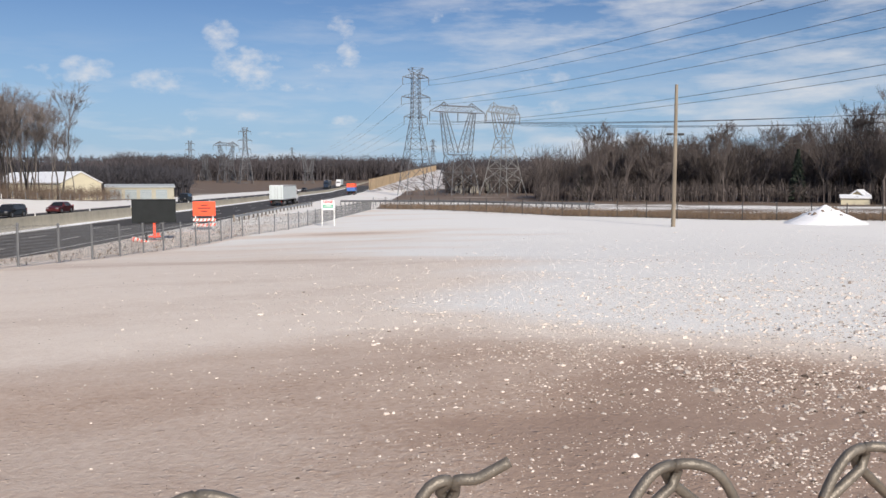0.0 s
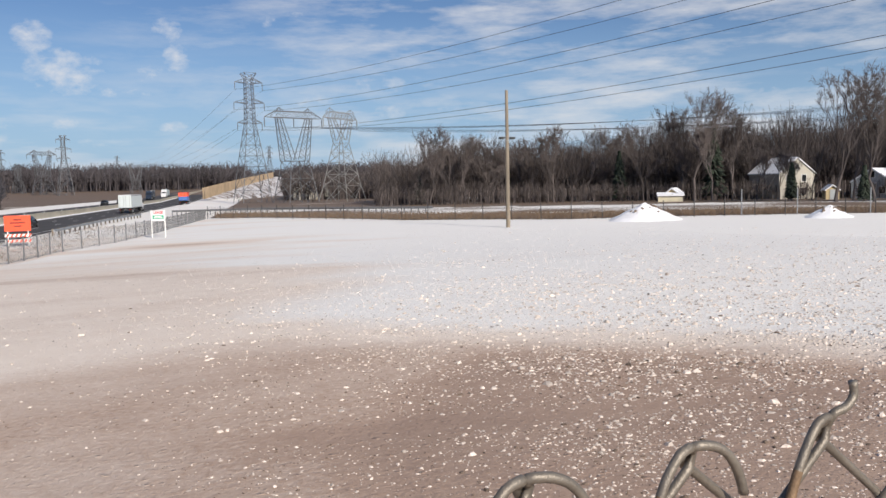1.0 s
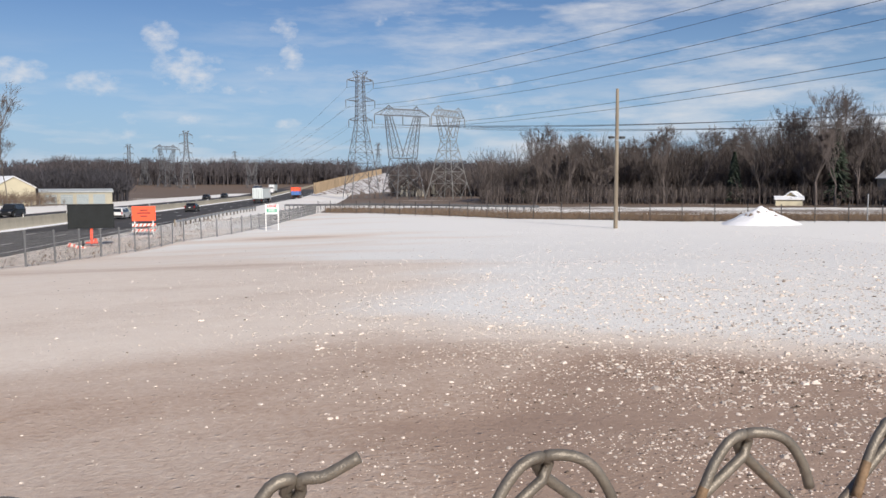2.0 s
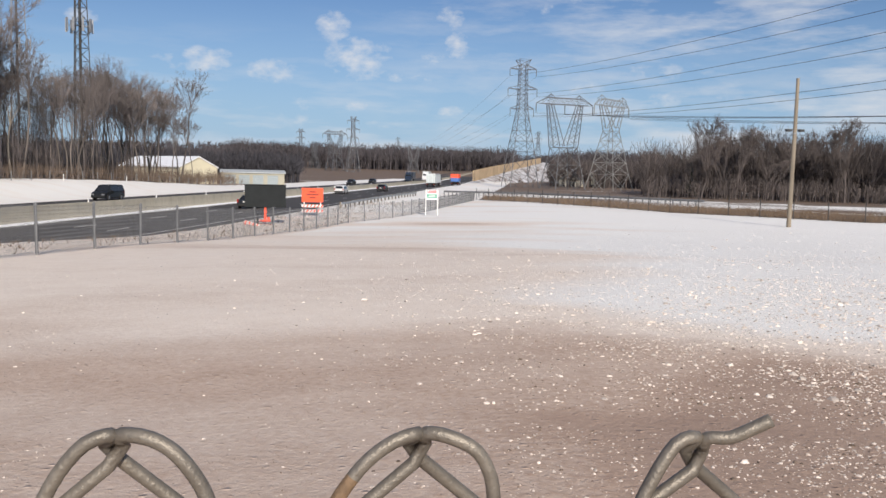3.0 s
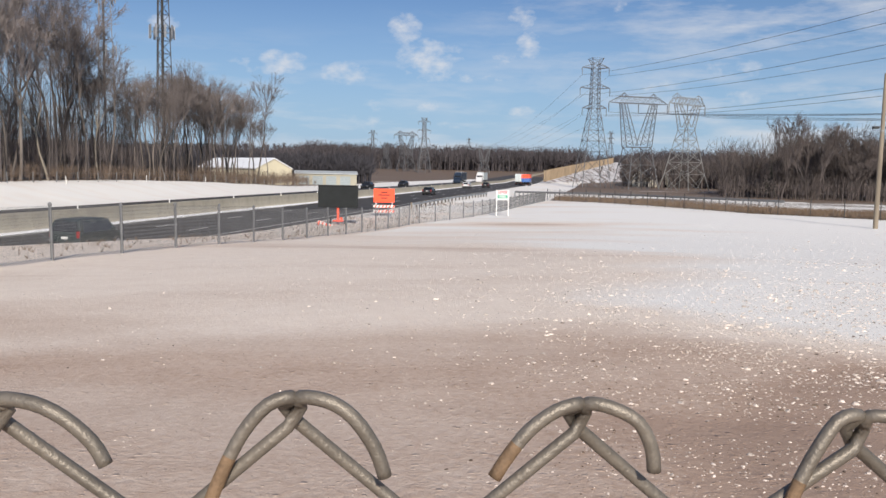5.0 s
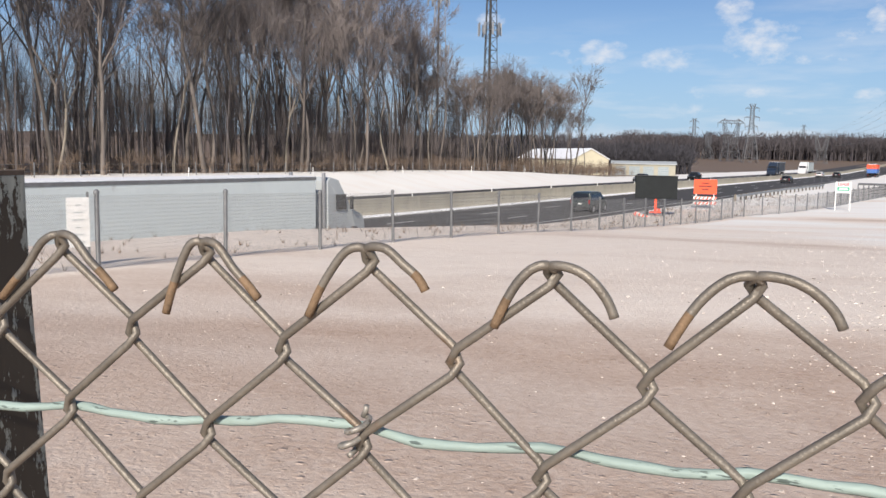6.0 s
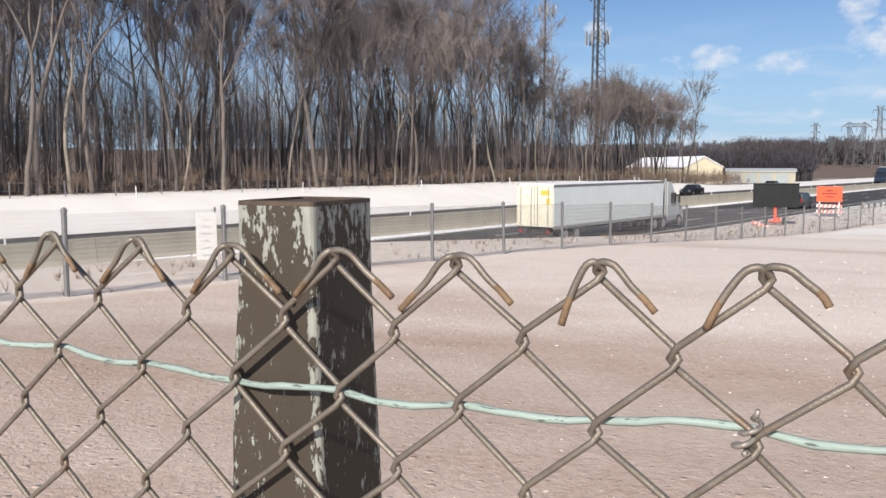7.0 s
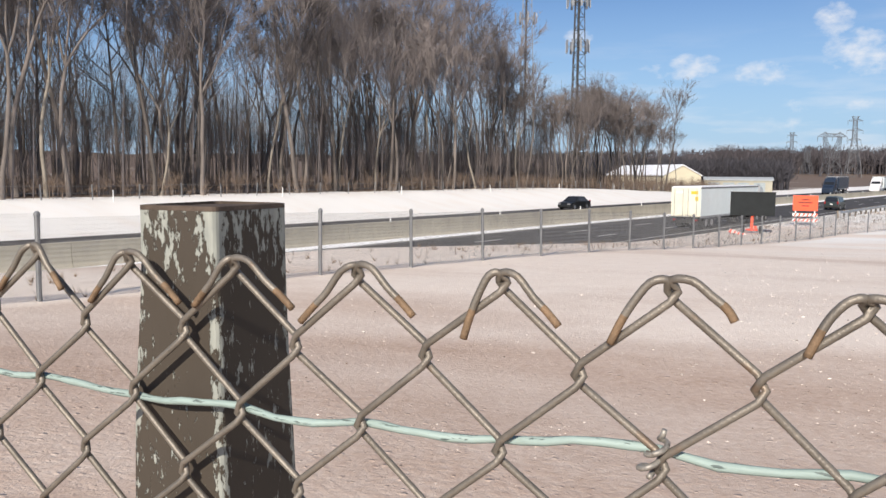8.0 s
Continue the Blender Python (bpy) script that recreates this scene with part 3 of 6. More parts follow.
def median_wall():
    wall = thing("median_wall", "stained concrete retaining barrier between the carriageways", "wall", kind="structure")
    prof = [(-0.32, 0), (0.30, 0), (0.30, 1.30), (-0.10, 1.30), (-0.12, 0.8), (-0.2, 0.3), (-0.32, 0.12)]
    length = 6.0
    b = Buf()
    n = len(prof)
    v = [(-x, y, z) for y in (0.012, length - 0.012) for x, z in prof]
    b.add(v, [tuple(range(n)), tuple(reversed(range(n, 2 * n)))] + [(i, (i + 1) % n, n + (i + 1) % n, n + i) for i in range(n)])
    me = b.mesh("wall_panel", CONCRETE)
    for i in range(-10, 120):
        s = i * length
        ob = part("wall_panel", me, None, wall)
        p = sq(s, 37.25, near_z(s))
        k = mixed(1, 0.8, (s - 60) / 130)
        ob.matrix_basis = pose(p.x, p.y, p.z, 0, 0, ROAD_TURN) @ Matrix.Diagonal((1, 1, k, 1))
    post = Buf().box(-0.04, -0.03, 0, 0.04, 0.03, 0.28).mesh("reflector", WHITE)
    for i in range(0, 16):
        s = 14 + i * 13.0
        p = sq(s, 37.2, near_z(s) + 1.30 * mixed(1, 0.8, (s - 60) / 130))
        ob = part("reflector", post, None, wall)
        ob.matrix_basis = pose(p.x, p.y, p.z, 0, 0, ROAD_TURN)
    # snow left along its foot
    b = Buf()
    pts = []
    for i in range(220):
        s = -40 + i * 2.0
        w = 0.25 + 0.45 * abs(noise.noise(Vector((s * 0.13, 0, 0))))
        pts.append((s, w))
    v, f = [], []
    for s, w in pts:
        z = near_z(s)
        v += [sq(s, 36.95, z + 0.1 + 0.12 * w), sq(s, 36.9 - w * 0.5, z + 0.09 * w + 0.02), sq(s, 36.7 - w, z - 0.01)]
    for i in range(len(pts) - 1):
        a = 3 * i
        f += [(a, a + 1, a + 4, a + 3), (a + 1, a + 2, a + 5, a + 4)]
    b.add(v, f)
    ob = part("snow_drift", b, SNOW, None, "grubby snow drift along the foot of the wall", smooth=True)
    tagged(ob, category="snow", kind="structure")


median_wall()


def wall_q(s):
    return 21.5 - (s - 345) * 0.105 - 0.00006 * (s - 345) ** 2


def wall_rise(s):
    return 0.030 * max(0, s - 345)


def sound_wall():
    wall = thing("sound_wall", "tall tan panelled noise barrier beside the motorway", "wall", kind="structure")
    for i in range(46):
        s0 = 345 + i * 6.0
        q0, q1 = wall_q(s0), wall_q(s0 + 5.9)
        z = near_z(s0) + 0.2 + wall_rise(s0)
        b = Buf()
        a, c = sq(s0, q0), sq(s0 + 5.9, q1)
        d = (c - a).normalized()
        side = Vector((d.y, -d.x, 0)) * 0.3
        h = 5.0 - 0.02 * i
        vs = [a - side, a + side, c + side, c - side]
        b.add([p + Vector((0, 0, z - 1)) for p in vs] + [p + Vector((0, 0, z + h)) for p in vs], [(3, 2, 1, 0), (4, 5, 6, 7), (0, 1, 5, 4), (1, 2, 6, 5), (2, 3, 7, 6), (3, 0, 4, 7)])
        part("wall_panel", b, SOUND, wall)
    # snowy slope under it
    b = Buf()
    v, f = [], []
    n = 31
    for i in range(n + 1):
        s = 330 + i * 10
        q = wall_q(max(345, s))
        z = near_z(s) + 0.5 + wall_rise(s)
        k = 0.5 * noise.noise(Vector((i * 0.7, 0, 0)))
        v += [sq(s, q + 0.5, z), sq(s, q - 2, z - 0.2 + k * 0.4), sq(s, q - 9 + k, z - 3.2 + k), sq(s, q - 20, z - 9), sq(s, q - 34, z - 16)]
    for i in range(n):
        for j in range(4):
            a = 5 * i + j
            f.append((a, a + 1, a + 6, a + 5))
    b.add(v, f)
    tagged(part("snow_slope", b, SLOPE_SNOW, None, "snowy embankment slope below the noise barrier", smooth=True), category="slope", kind="structure")


sound_wall()


# ---- the chain-link fence close by ----
PITCH, HALF, R_WIRE = 0.0714, 0.0377, 0.00178


def top_z(x):
    return 1.5 + run(((-11, 0.003), (-9, 0.0014), (-6, 0.0023), (-5, 0.0034), (-4, 0.0022), (-2, 0.003), (-1, 0.0014), (0, -0.003), (2, -0.0060), (4, -0.0092), (9, -0.0092)), x / PITCH)


def column_x(k):
    """Where a column of the hand-stretched mesh stands."""
    return k * PITCH + run(((-11, -0.002), (-10, 0.0003), (-8, 0.001), (-6, 0.0026), (-5, 0.0026), (-4, 0.0016), (-3, -0.0013), (-2, -0.0028), (-1, -0.0038), (0, -0.0034), (1, 0), (2, 0.0038), (3, 0.0004), (4, -0.0004)), k)


RIGHT_END = {3: (0.0215, -0.0175), -1: (0.0175, -0.0145), -2: (0.0217, -0.017), -3: (0.0262, -0.0132), -4: (0.0236, -0.0148), -5: (0.0255, -0.0112), -6: (0.0272, -0.0178), -7: (0.0312, -0.0184), -8: (0.0380, -0.0195), -9: (0.0390, -0.0215)}
LEFT_END = {-1: (-0.0222, -0.016), -2: (-0.0203, -0.0243), -3: (-0.0268, -0.0240), -4: (-0.0190, -0.0215), -5: (-0.0226, -0.0243), -6: (-0.0164, -0.027), -7: (-0.030, -0.026)}


def near_fence():
    fence = thing("chain_link_fence", "weathered galvanised chain-link fence with bent wire ends", "fence")
    rs = random.Random(11)
    rows = 40
    lean = lambda z: 0.004 * math.sin(z * 5.0)
    for k in range(-34, 20):
        for kind in (0, 1):
            # kind 0: from column k at even rows to column k + 1/2; kind 1: from k + 1/2 to column k + 1 at even rows
            pts = []
            for j in range(rows, -1, -1):
                even = j % 2 == 0
                col = k + (0 if even else 0.5) if kind == 0 else k + (1 if even else 0.5)
                left_apex = even if kind == 0 else not even
                x = column_x(col) + 0.0012 * math.sin(col * 7.3 + j * 1.7)
                z = top_z(col * PITCH) - j * HALF + 0.0012 * math.sin(col * 3.1 + j * 2.3)
                ox = -0.0022 if left_apex else 0.0022
                inn = 0.0030 if left_apex else -0.0030
                y0 = lean(z)
                below = 0.0021 if left_apex else -0.0021
                if j < rows:
                    pts.append((x + ox + inn * 1.0, y0 + below, z - 0.0058))
                pts.append((x + ox, y0 + below * 0.2, z - 0.0012))
                if j == 0:
                    break
                pts.append((x + ox * 0.6 + inn * 0.9, y0 - below, z + 0.0048))
            end = k if kind == 0 else k + 1
            x, z = column_x(end), top_z(end * PITCH)
            j1, j2 = rs.uniform(-1, 1), rs.uniform(-1, 1)
            if kind == 1:
                if end == 0:
                    tail = [(0.002, -0.003, 0.0028), (0.007, -0.005, 0.0034), (0.0115, -0.0062, 0.0056), (0.0168, -0.0075, 0.0086)]
                elif end == 4:
                    tail = [(0.002, -0.003, 0.004), (0.008, -0.004, 0.006), (0.0122, -0.004, 0.010), (0.0115, -0.004, 0.0155)]
                else:
                    ex, ez = RIGHT_END.get(end, (0.027 + 0.003 * j1, -0.018 + 0.003 * j2))
                    full_bend = 0.95 if end == -1 else 0.82
                    if end <= -6:
                        tail = [(0.001, -0.003, 0.0034), (ex * 0.3, -0.005, 0.0024), (ex * 0.58, -0.006, ez * 0.34), (ex * 0.8, -0.006, ez * 0.66), (ex, -0.006, ez)]
                    else:
                        tail = [(0.001, -0.003, 0.0034), (ex * 0.36, -0.005, 0.0036), (ex * full_bend * 0.78, -0.006, -0.0002 + ez * 0.12), (ex * (0.5 + full_bend / 2) * 0.97, -0.006, ez * 0.58), (ex, -0.006, ez)]
            else:
                ex, ez = LEFT_END.get(end, (-0.024 + 0.003 * j1, -0.025 + 0.003 * j2))
                tail = [(-0.001, -0.003, 0.0032), (ex * 0.32, -0.004, 0.0018), (ex * 0.60, -0.0045, ez * 0.26), (ex * 0.82, -0.005, ez * 0.62), (ex, -0.0055, ez)]
                if end <= -7:
                    tail[1:4] = [(ex * 0.26, -0.0045, -0.0004), (ex * 0.52, -0.005, ez * 0.42), (ex * 0.78, -0.0055, ez * 0.73)]
            if end >= -4 and end not in (0, 4):
                tail[0] = (*tail[0][:2], 0.0018)
                tail[1] = (*tail[1][:2], 0.0014 if kind == 1 else 0.0002)
            full = [Vector(p) for p in pts] + [Vector((x + a, lean(z) + b, z + c)) for a, b, c in tail]
            # round the bends at the end
            n = len(full) - len(tail) - 1
            smooth = full[:n]
            tailp = full[n:]
            for i in range(len(tailp) - 1):
                p0, p1, p2, p3 = tailp[max(i - 1, 0)], tailp[i], tailp[i + 1], tailp[min(i + 2, len(tailp) - 1)]
                for u in (0, 0.34, 0.67):
                    smooth.append(0.5 * ((2 * p1) + (p2 - p0) * u + (2 * p0 - 5 * p1 + 4 * p2 - p3) * u * u + (3 * p1 - p0 - 3 * p2 + p3) * u ** 3))
            smooth.append(tailp[-1])
            part("wire", Buf().tube(smooth, R_WIRE, 8, True, 0, tip=1 if kind == 0 or end <= -5 else None), [WIRE, RUST], fence, smooth=True)
    # pale green tension wire woven through the mesh
    pts = []
    n = 54 * 6
    for i in range(n):
        k = -34 + i / 6
        x = k * PITCH
        sag = run(((-34, -0.070), (-12, -0.070), (-10.5, -0.0715), (-9.5, -0.0735), (-8, -0.0735), (-6.6, -0.0725), (-5.4, -0.066), (-4, -0.066), (-3, -0.0638), (-2.2, -0.0665), (-1, -0.072), (4, -0.075), (20, -0.07)), k)
        wave = 0.0016 * math.sin(k * 4.4) + 0.0004 * math.sin(k * 12.5 + 1.0)
        pts.append((x, 0.0045 + 0.0022 * math.cos(math.tau * k), top_z(x) + sag - 0.003 + wave))
    part("tension_wire", Buf().tube(pts, [0.0020 + 0.00022 * math.sin(i * 1.9) for i in range(n)], 8), GREEN_WIRE, fence, "pale green coated tension wire, scuffed", smooth=True)
    b = Buf()
    cx, cz = column_x(-5) - 0.003, top_z(-5 * PITCH) - 2 * HALF - 0.003
    coil = [(cx - 0.0050 + 0.0034 * math.cos(a) + 0.00045 * a, 0.0015 + 0.0052 * math.sin(a), cz + 0.0002 + 0.00098 * a + 0.0006 * math.cos(a)) for a in np.linspace(-0.6, 14.5, 60)]
    coil += [(coil[-1][0] + 0.0016, coil[-1][1] - 0.0015, coil[-1][2] + 0.0022), (coil[-1][0] + 0.0022, coil[-1][1] - 0.002, coil[-1][2] + 0.0048)]
    b.tube(coil, 0.00125, 6)
    part("wire_tie", b, TIE, fence, "twisted wire tie", smooth=True)


near_fence()


def post_paint():
    """Brown paint flaked away in long scabs, most of all at the top and along the corners."""
    mat = bpy.data.materials.new("flaking_post_paint")
    mat.use_nodes = True
    nt = mat.node_tree
    N, L = nt.nodes.new, nt.links.new
    bsdf = nt.nodes["Principled BSDF"]
    bsdf.inputs["Roughness"].default_value = 0.72
    bsdf.inputs["Specular IOR Level"].default_value = 0.3
    geo = N("ShaderNodeNewGeometry")

    def tex(scale, detail, st, rough=0.55):
        mp = N("ShaderNodeMapping")
        mp.inputs["Scale"].default_value = st
        L(geo.outputs["Position"], mp.inputs[0])
        t = N("ShaderNodeTexNoise")
        t.inputs["Scale"].default_value, t.inputs["Detail"].default_value, t.inputs["Roughness"].default_value = scale, detail, rough
        L(mp.outputs[0], t.inputs["Vector"])
        return t.outputs["Fac"]

    def m(op, a, b, clamp=False):
        t = N("ShaderNodeMath")
        t.operation, t.use_clamp = op, clamp
        for i, v in enumerate((a, b)):
            if isinstance(v, (int, float)):
                t.inputs[i].default_value = v
            else:
                L(v, t.inputs[i])
        return t.outputs[0]

    def mix(f, a, b):
        t = N("ShaderNodeMix")
        t.data_type = "RGBA"
        L(f, t.inputs["Factor"])
        for k, v in (("A", a), ("B", b)):
            if isinstance(v, tuple):
                t.inputs[k].default_value = (*v, 1)
            else:
                L(v, t.inputs[k])
        return t.outputs["Result"]

    sep = N("ShaderNodeSeparateXYZ")
    L(geo.outputs["Position"], sep.inputs[0])
    at = N("ShaderNodeAttribute")
    at.attribute_name = "edge"
    high = N("ShaderNodeMapRange")
    high.inputs["From Min"].default_value, high.inputs["From Max"].default_value = 1.475, 1.528
    L(sep.outputs["Z"], high.inputs[0])
    flakes = m("ADD", m("MULTIPLY", tex(210, 7, (1.2, 1.2, 0.42), 0.72), 0.80), m("MULTIPLY", tex(52, 4, (1.2, 1.2, 0.5)), 0.36))
    flakes = m("ADD", flakes, m("ADD", m("MULTIPLY", m("POWER", high.outputs[0], 1.3), 0.088), m("MULTIPLY", m("POWER", at.outputs["Fac"], 1.5), 0.105)))
    bare = m("MULTIPLY", m("SUBTRACT", flakes, 0.668), 60.0, True)
    grain = tex(260, 4, (1, 1, 0.25))
    paint = mix(tex(22, 5, (1, 1, 0.5)), (0.050, 0.041, 0.031), (0.076, 0.062, 0.047))
    under = mix(grain, (0.20, 0.215, 0.195), (0.42, 0.43, 0.375))
    L(mix(bare, paint, under), bsdf.inputs["Base Color"])
    bp = N("ShaderNodeBump")
    bp.inputs["Distance"].default_value = 0.0006
    L(m("ADD", m("MULTIPLY", bare, -0.8), m("MULTIPLY", grain, 0.35)), bp.inputs["Height"])
    L(bp.outputs[0], bsdf.inputs["Normal"])
    return mat


def near_post():
    post = thing("fence_post", "square metal fence post with flaking brown and grey paint", "post")
    x0, y0, w, d = -0.6445, 0.0125, 0.0535, 0.0660
    b = Buf()
    rings = []
    for z, k in ((0.0, 1.6), (0.6, 1.5), (1.0, 1.36), (1.2, 1.25), (1.36, 1.12), (1.40, 1.08), (1.44, 1.04), (1.47, 1.015), (1.50, 1.003), (1.5272, 1.0)):
        cx, cy = x0 + w / 2, y0 + d / 2
        ring = []
        for sx, sy in ((-1, -1), (1, -1), (1, 1), (-1, 1)):
            ex, ey = cx + sx * w / 2 * k, max(y0, cy + sy * d / 2 * k)
            if sx < 0:
                ex -= run(((0.0, 0.012), (1.0, 0.010), (1.40, 0.0062), (1.43, 0.0050), (1.47, 0.0018), (1.5, 0)), z)
            c = 0.0035
            for i in range(4):
                a0 = {(-1, -1): math.pi, (1, -1): 1.5 * math.pi, (1, 1): 0, (-1, 1): 0.5 * math.pi}[(sx, sy)]
                a = a0 + i / 3 * math.pi / 2
                ring.append((ex - sx * c + c * math.cos(a), ey - sy * c + c * math.sin(a), z))
        # points across the flat faces
        full = []
        for i, p in enumerate(ring):
            full.append(p)
            q = ring[(i + 1) % len(ring)]
            if i % 4 == 3:
                for t in (0.09, 0.5, 0.91):
                    full.append(tuple(a + (c - a) * t for a, c in zip(p, q)))
        rings.append(full)
    n = len(rings[0])
    v = [p for r in rings for p in r]
    f = [(i * n + j, i * n + (j + 1) % n, (i + 1) * n + (j + 1) % n, (i + 1) * n + j) for i in range(len(rings) - 1) for j in range(n)]
    b.add(v, f)
    shaft = part("shaft", b, post_paint(), post)
    edge = shaft.data.attributes.new("edge", "FLOAT", "POINT")
    edge.data.foreach_set("value", [1.0 if j % 7 < 4 else 0.0 for _ in rings for j in range(n)])
    b = Buf()
    top = rings[-1]
    cx, cy = x0 + w / 2, y0 + d / 2
    up = [(x, y, 1.5298) for x, y, _ in top]
    inner = [(cx + (x - cx) * 0.86, cy + (y - cy) * 0.90, 1.5302) for x, y, _ in top]
    deep = [(x, y, 1.5285) for x, y, _ in inner]
    v = [(x, y, 1.5273) for x, y, _ in [(cx + (a - cx) * 1.004, cy + (c - cy) * 1.004, 0) for a, c, _ in top]] + up + inner + deep
    f = [(i * n + j, i * n + (j + 1) % n, (i + 1) * n + (j + 1) % n, (i + 1) * n + j) for i in range(3) for j in range(n)] + [tuple(3 * n + j for j in range(n))]
    b.add(v, f)
    part("cap", b, POST_RIM, post, "rusty top rim")


near_post()


# ---- the fences round the field ----
def mesh_panel(length, height, cell, r):
    """Diamond mesh between two posts, along x."""
    b = Buf()
    n = max(2, round(length / cell))
    c = length / n
    rows = max(2, round(height / (cell * 0.5)))
    h = height / rows
    for i in range(n):
        for side in (0, 1):
            pts = [(c * (i + (0.5 if (j + side) % 2 else side * 1.0)), 0, 0.03 + j * h) for j in range(rows + 1)]
            b.tube(pts, r, 3, False)
    return b


def field_fence(name, label, places, height, post_mat, post_r, cells, rail=False):
    fence = thing(name, label, "fence")
    ring = [(post_r, -0.3), (post_r, height), (post_r * 1.25, height + 0.005), (post_r * 1.2, height + 0.05), (post_r * 0.5, height + 0.085)]
    post = Buf().lathe(ring, 8).mesh("post", post_mat)
    cache = {}
    for i, p in enumerate(places):
        ob = part("post", post, None, fence)
        ob.matrix_basis = pose(*p, rnd.uniform(-1, 1), rnd.uniform(-1, 1), 0)
        if i + 1 == len(places):
            break
        q = places[i + 1]
        d = (q - p)
        flat = math.hypot(d.x, d.y)
        mid = (p + q) * 0.5
        dist = mid.xy.length
        cell, r = next((c, w) for far, c, w in cells if dist < far)
        key = (round(flat, 1), cell)
        if key not in cache:
            cache[key] = mesh_panel(flat, height - 0.06, cell, r).mesh("mesh_panel", DULL_STEEL)
        panel = part("mesh_panel", cache[key], None, fence)
        m = pose(p.x, p.y, p.z, 0, 0, math.degrees(math.atan2(d.y, d.x)))
        shear = Matrix.Identity(4)
        shear[2][0] = d.z / flat
        panel.matrix_basis = m @ shear
    return fence


def along(points, spacing):
    """Places at even steps along a way, on the ground."""
    out, carry = [], 0.0
    for a, b in zip(points, points[1:]):
        d = (b - a).xy.length
        t = carry
        while t < d:
            p = a + (b - a) * (t / d)
            out.append(Vector((p.x, p.y, ground_z(p.dot(U), p.dot(W)))))
            t += spacing
        carry = t - d
    return out


LEFT_WAY = [sq(-12.68, 13.4), sq(60, 13.4), sq(70, 11.2), sq(78, 10.2), sq(124, 7.2)]
field_fence("field_fence", "grey chain-link fence on round steel posts beside the road", along(LEFT_WAY, 3.05), 1.38, DULL_STEEL, 0.043,
            ((24, 0.075, 0.0034), (42, 0.11, 0.0048), (75, 0.22, 0.007), (400, 0.34, 0.012)))
field_fence("field_fence", "dark chain-link fence along the dry grass at the field's end", along([Vector((p.x, p.y, 0)) for p in RIGHT_FENCE], 3.3), 1.75, DARK_STEEL, 0.045,
            ((400, 0.42, 0.009),))


def gate_posts():
    for az, d in ((-48.0, 93.5), (-51.4, 95.5), (-55.6, 98.5)):
        p = polar(az, d)
        z = ground_z(p.dot(U), p.dot(W))
        g = thing("gate_post", "tall galvanised gate post in the far fence", "post", pose(p.x, p.y, z))
        part("pipe", Buf().lathe([(0.06, -0.3), (0.06, 2.7), (0.075, 2.7), (0.07, 2.78), (0.02, 2.83)], 8), STEEL, g)


gate_posts()


def ground_at(az, d):
    p = polar(az, d)
    p.z = ground_z(p.dot(U), p.dot(W))
    return p


def utility_pole():
    p = ground_at(-32.35, 72)
    pole = thing("utility_pole", "tall weathered wooden pole standing in the snow", "pole", pose(p.x, p.y, p.z))
    b = Buf()
    b.tube([(0, 0, -0.5), (0, 0, 4), (0.01, 0, 8), (0, 0, 12.05)], [0.19, 0.18, 0.155, 0.13], 12)
    part("shaft", b, POLE_WOOD, pole)
    lamp = Buf()
    for sx in (-1, 1):
        lamp.box(sx * 0.55 - 0.22, -0.16, 7.78, sx * 0.55 + 0.22, 0.16, 7.98)
        lamp.beam((0, 0, 7.95), (sx * 0.5, 0, 7.93), 0.06)
    part("floodlight", lamp, DARK_STEEL, pole, "pair of dark floodlights", bevel=0.02)
    part("collar", Buf().lathe([(0.2, 7.6), (0.2, 7.68)], 12), STEEL, pole)


utility_pole()


def snow_mound(az, d, w, h, seed):
    p = ground_at(az, d)
    b = Buf()
    n, k = 28, 10
    v = [(0, 0, h)]
    for i in range(1, k + 1):
        t = i / k
        for j in range(n):
            a = math.tau * j / n
            r = w / 2 * t * (1 + 0.18 * noise.noise(Vector((math.cos(a) * 1.5, math.sin(a) * 1.5, seed))))
            z = h * (1 - t) ** 1.15 * (1 + 0.2 * noise.noise(Vector((r * math.cos(a), r * math.sin(a), seed)))) - (0.12 if i == k else 0)
            v.append((r * math.cos(a), r * math.sin(a) * 0.8, z + 0.06 * noise.noise(Vector((r * math.cos(a) * 2, r * math.sin(a) * 2, seed + 4)))))
    f = [(0, 1 + j, 1 + (j + 1) % n) for j in range(n)]
    for i in range(k - 1):
        for j in range(n):
            a, c = 1 + i * n + j, 1 + i * n + (j + 1) % n
            f.append((a, a + n, c + n, c))
    b.add(v, f)
    ob = part("snow_mound", b, SNOW, None, "ploughed heap of white snow with dark clods", smooth=True)
    ob.matrix_basis = pose(*p)
    tagged(ob, category="snow mound")
    rs = random.Random(seed)
    for i in range(13):
        a, r = rs.uniform(math.pi, math.tau), rs.uniform(0.15, 0.5)
        c = Buf()
        x, y = w / 2 * r * math.cos(a), w / 2 * r * math.sin(a) * 0.8
        z = h * (1 - r) ** 1.15 - 0.04
        s = rs.uniform(0.1, 0.3)
        c.tube([(x - s, y, z), (x - s * 0.2, y + 0.05, z + s * 0.5), (x + s, y, z + 0.02)], [s * 0.3, s * 0.55, s * 0.2], 5)
        part("clod", c, CLOD, ob, "dark frozen clod")


snow_mound(-41.8, 84, 8.6, 1.78, 1)
snow_mound(-53.3, 88, 5.4, 1.25, 2)


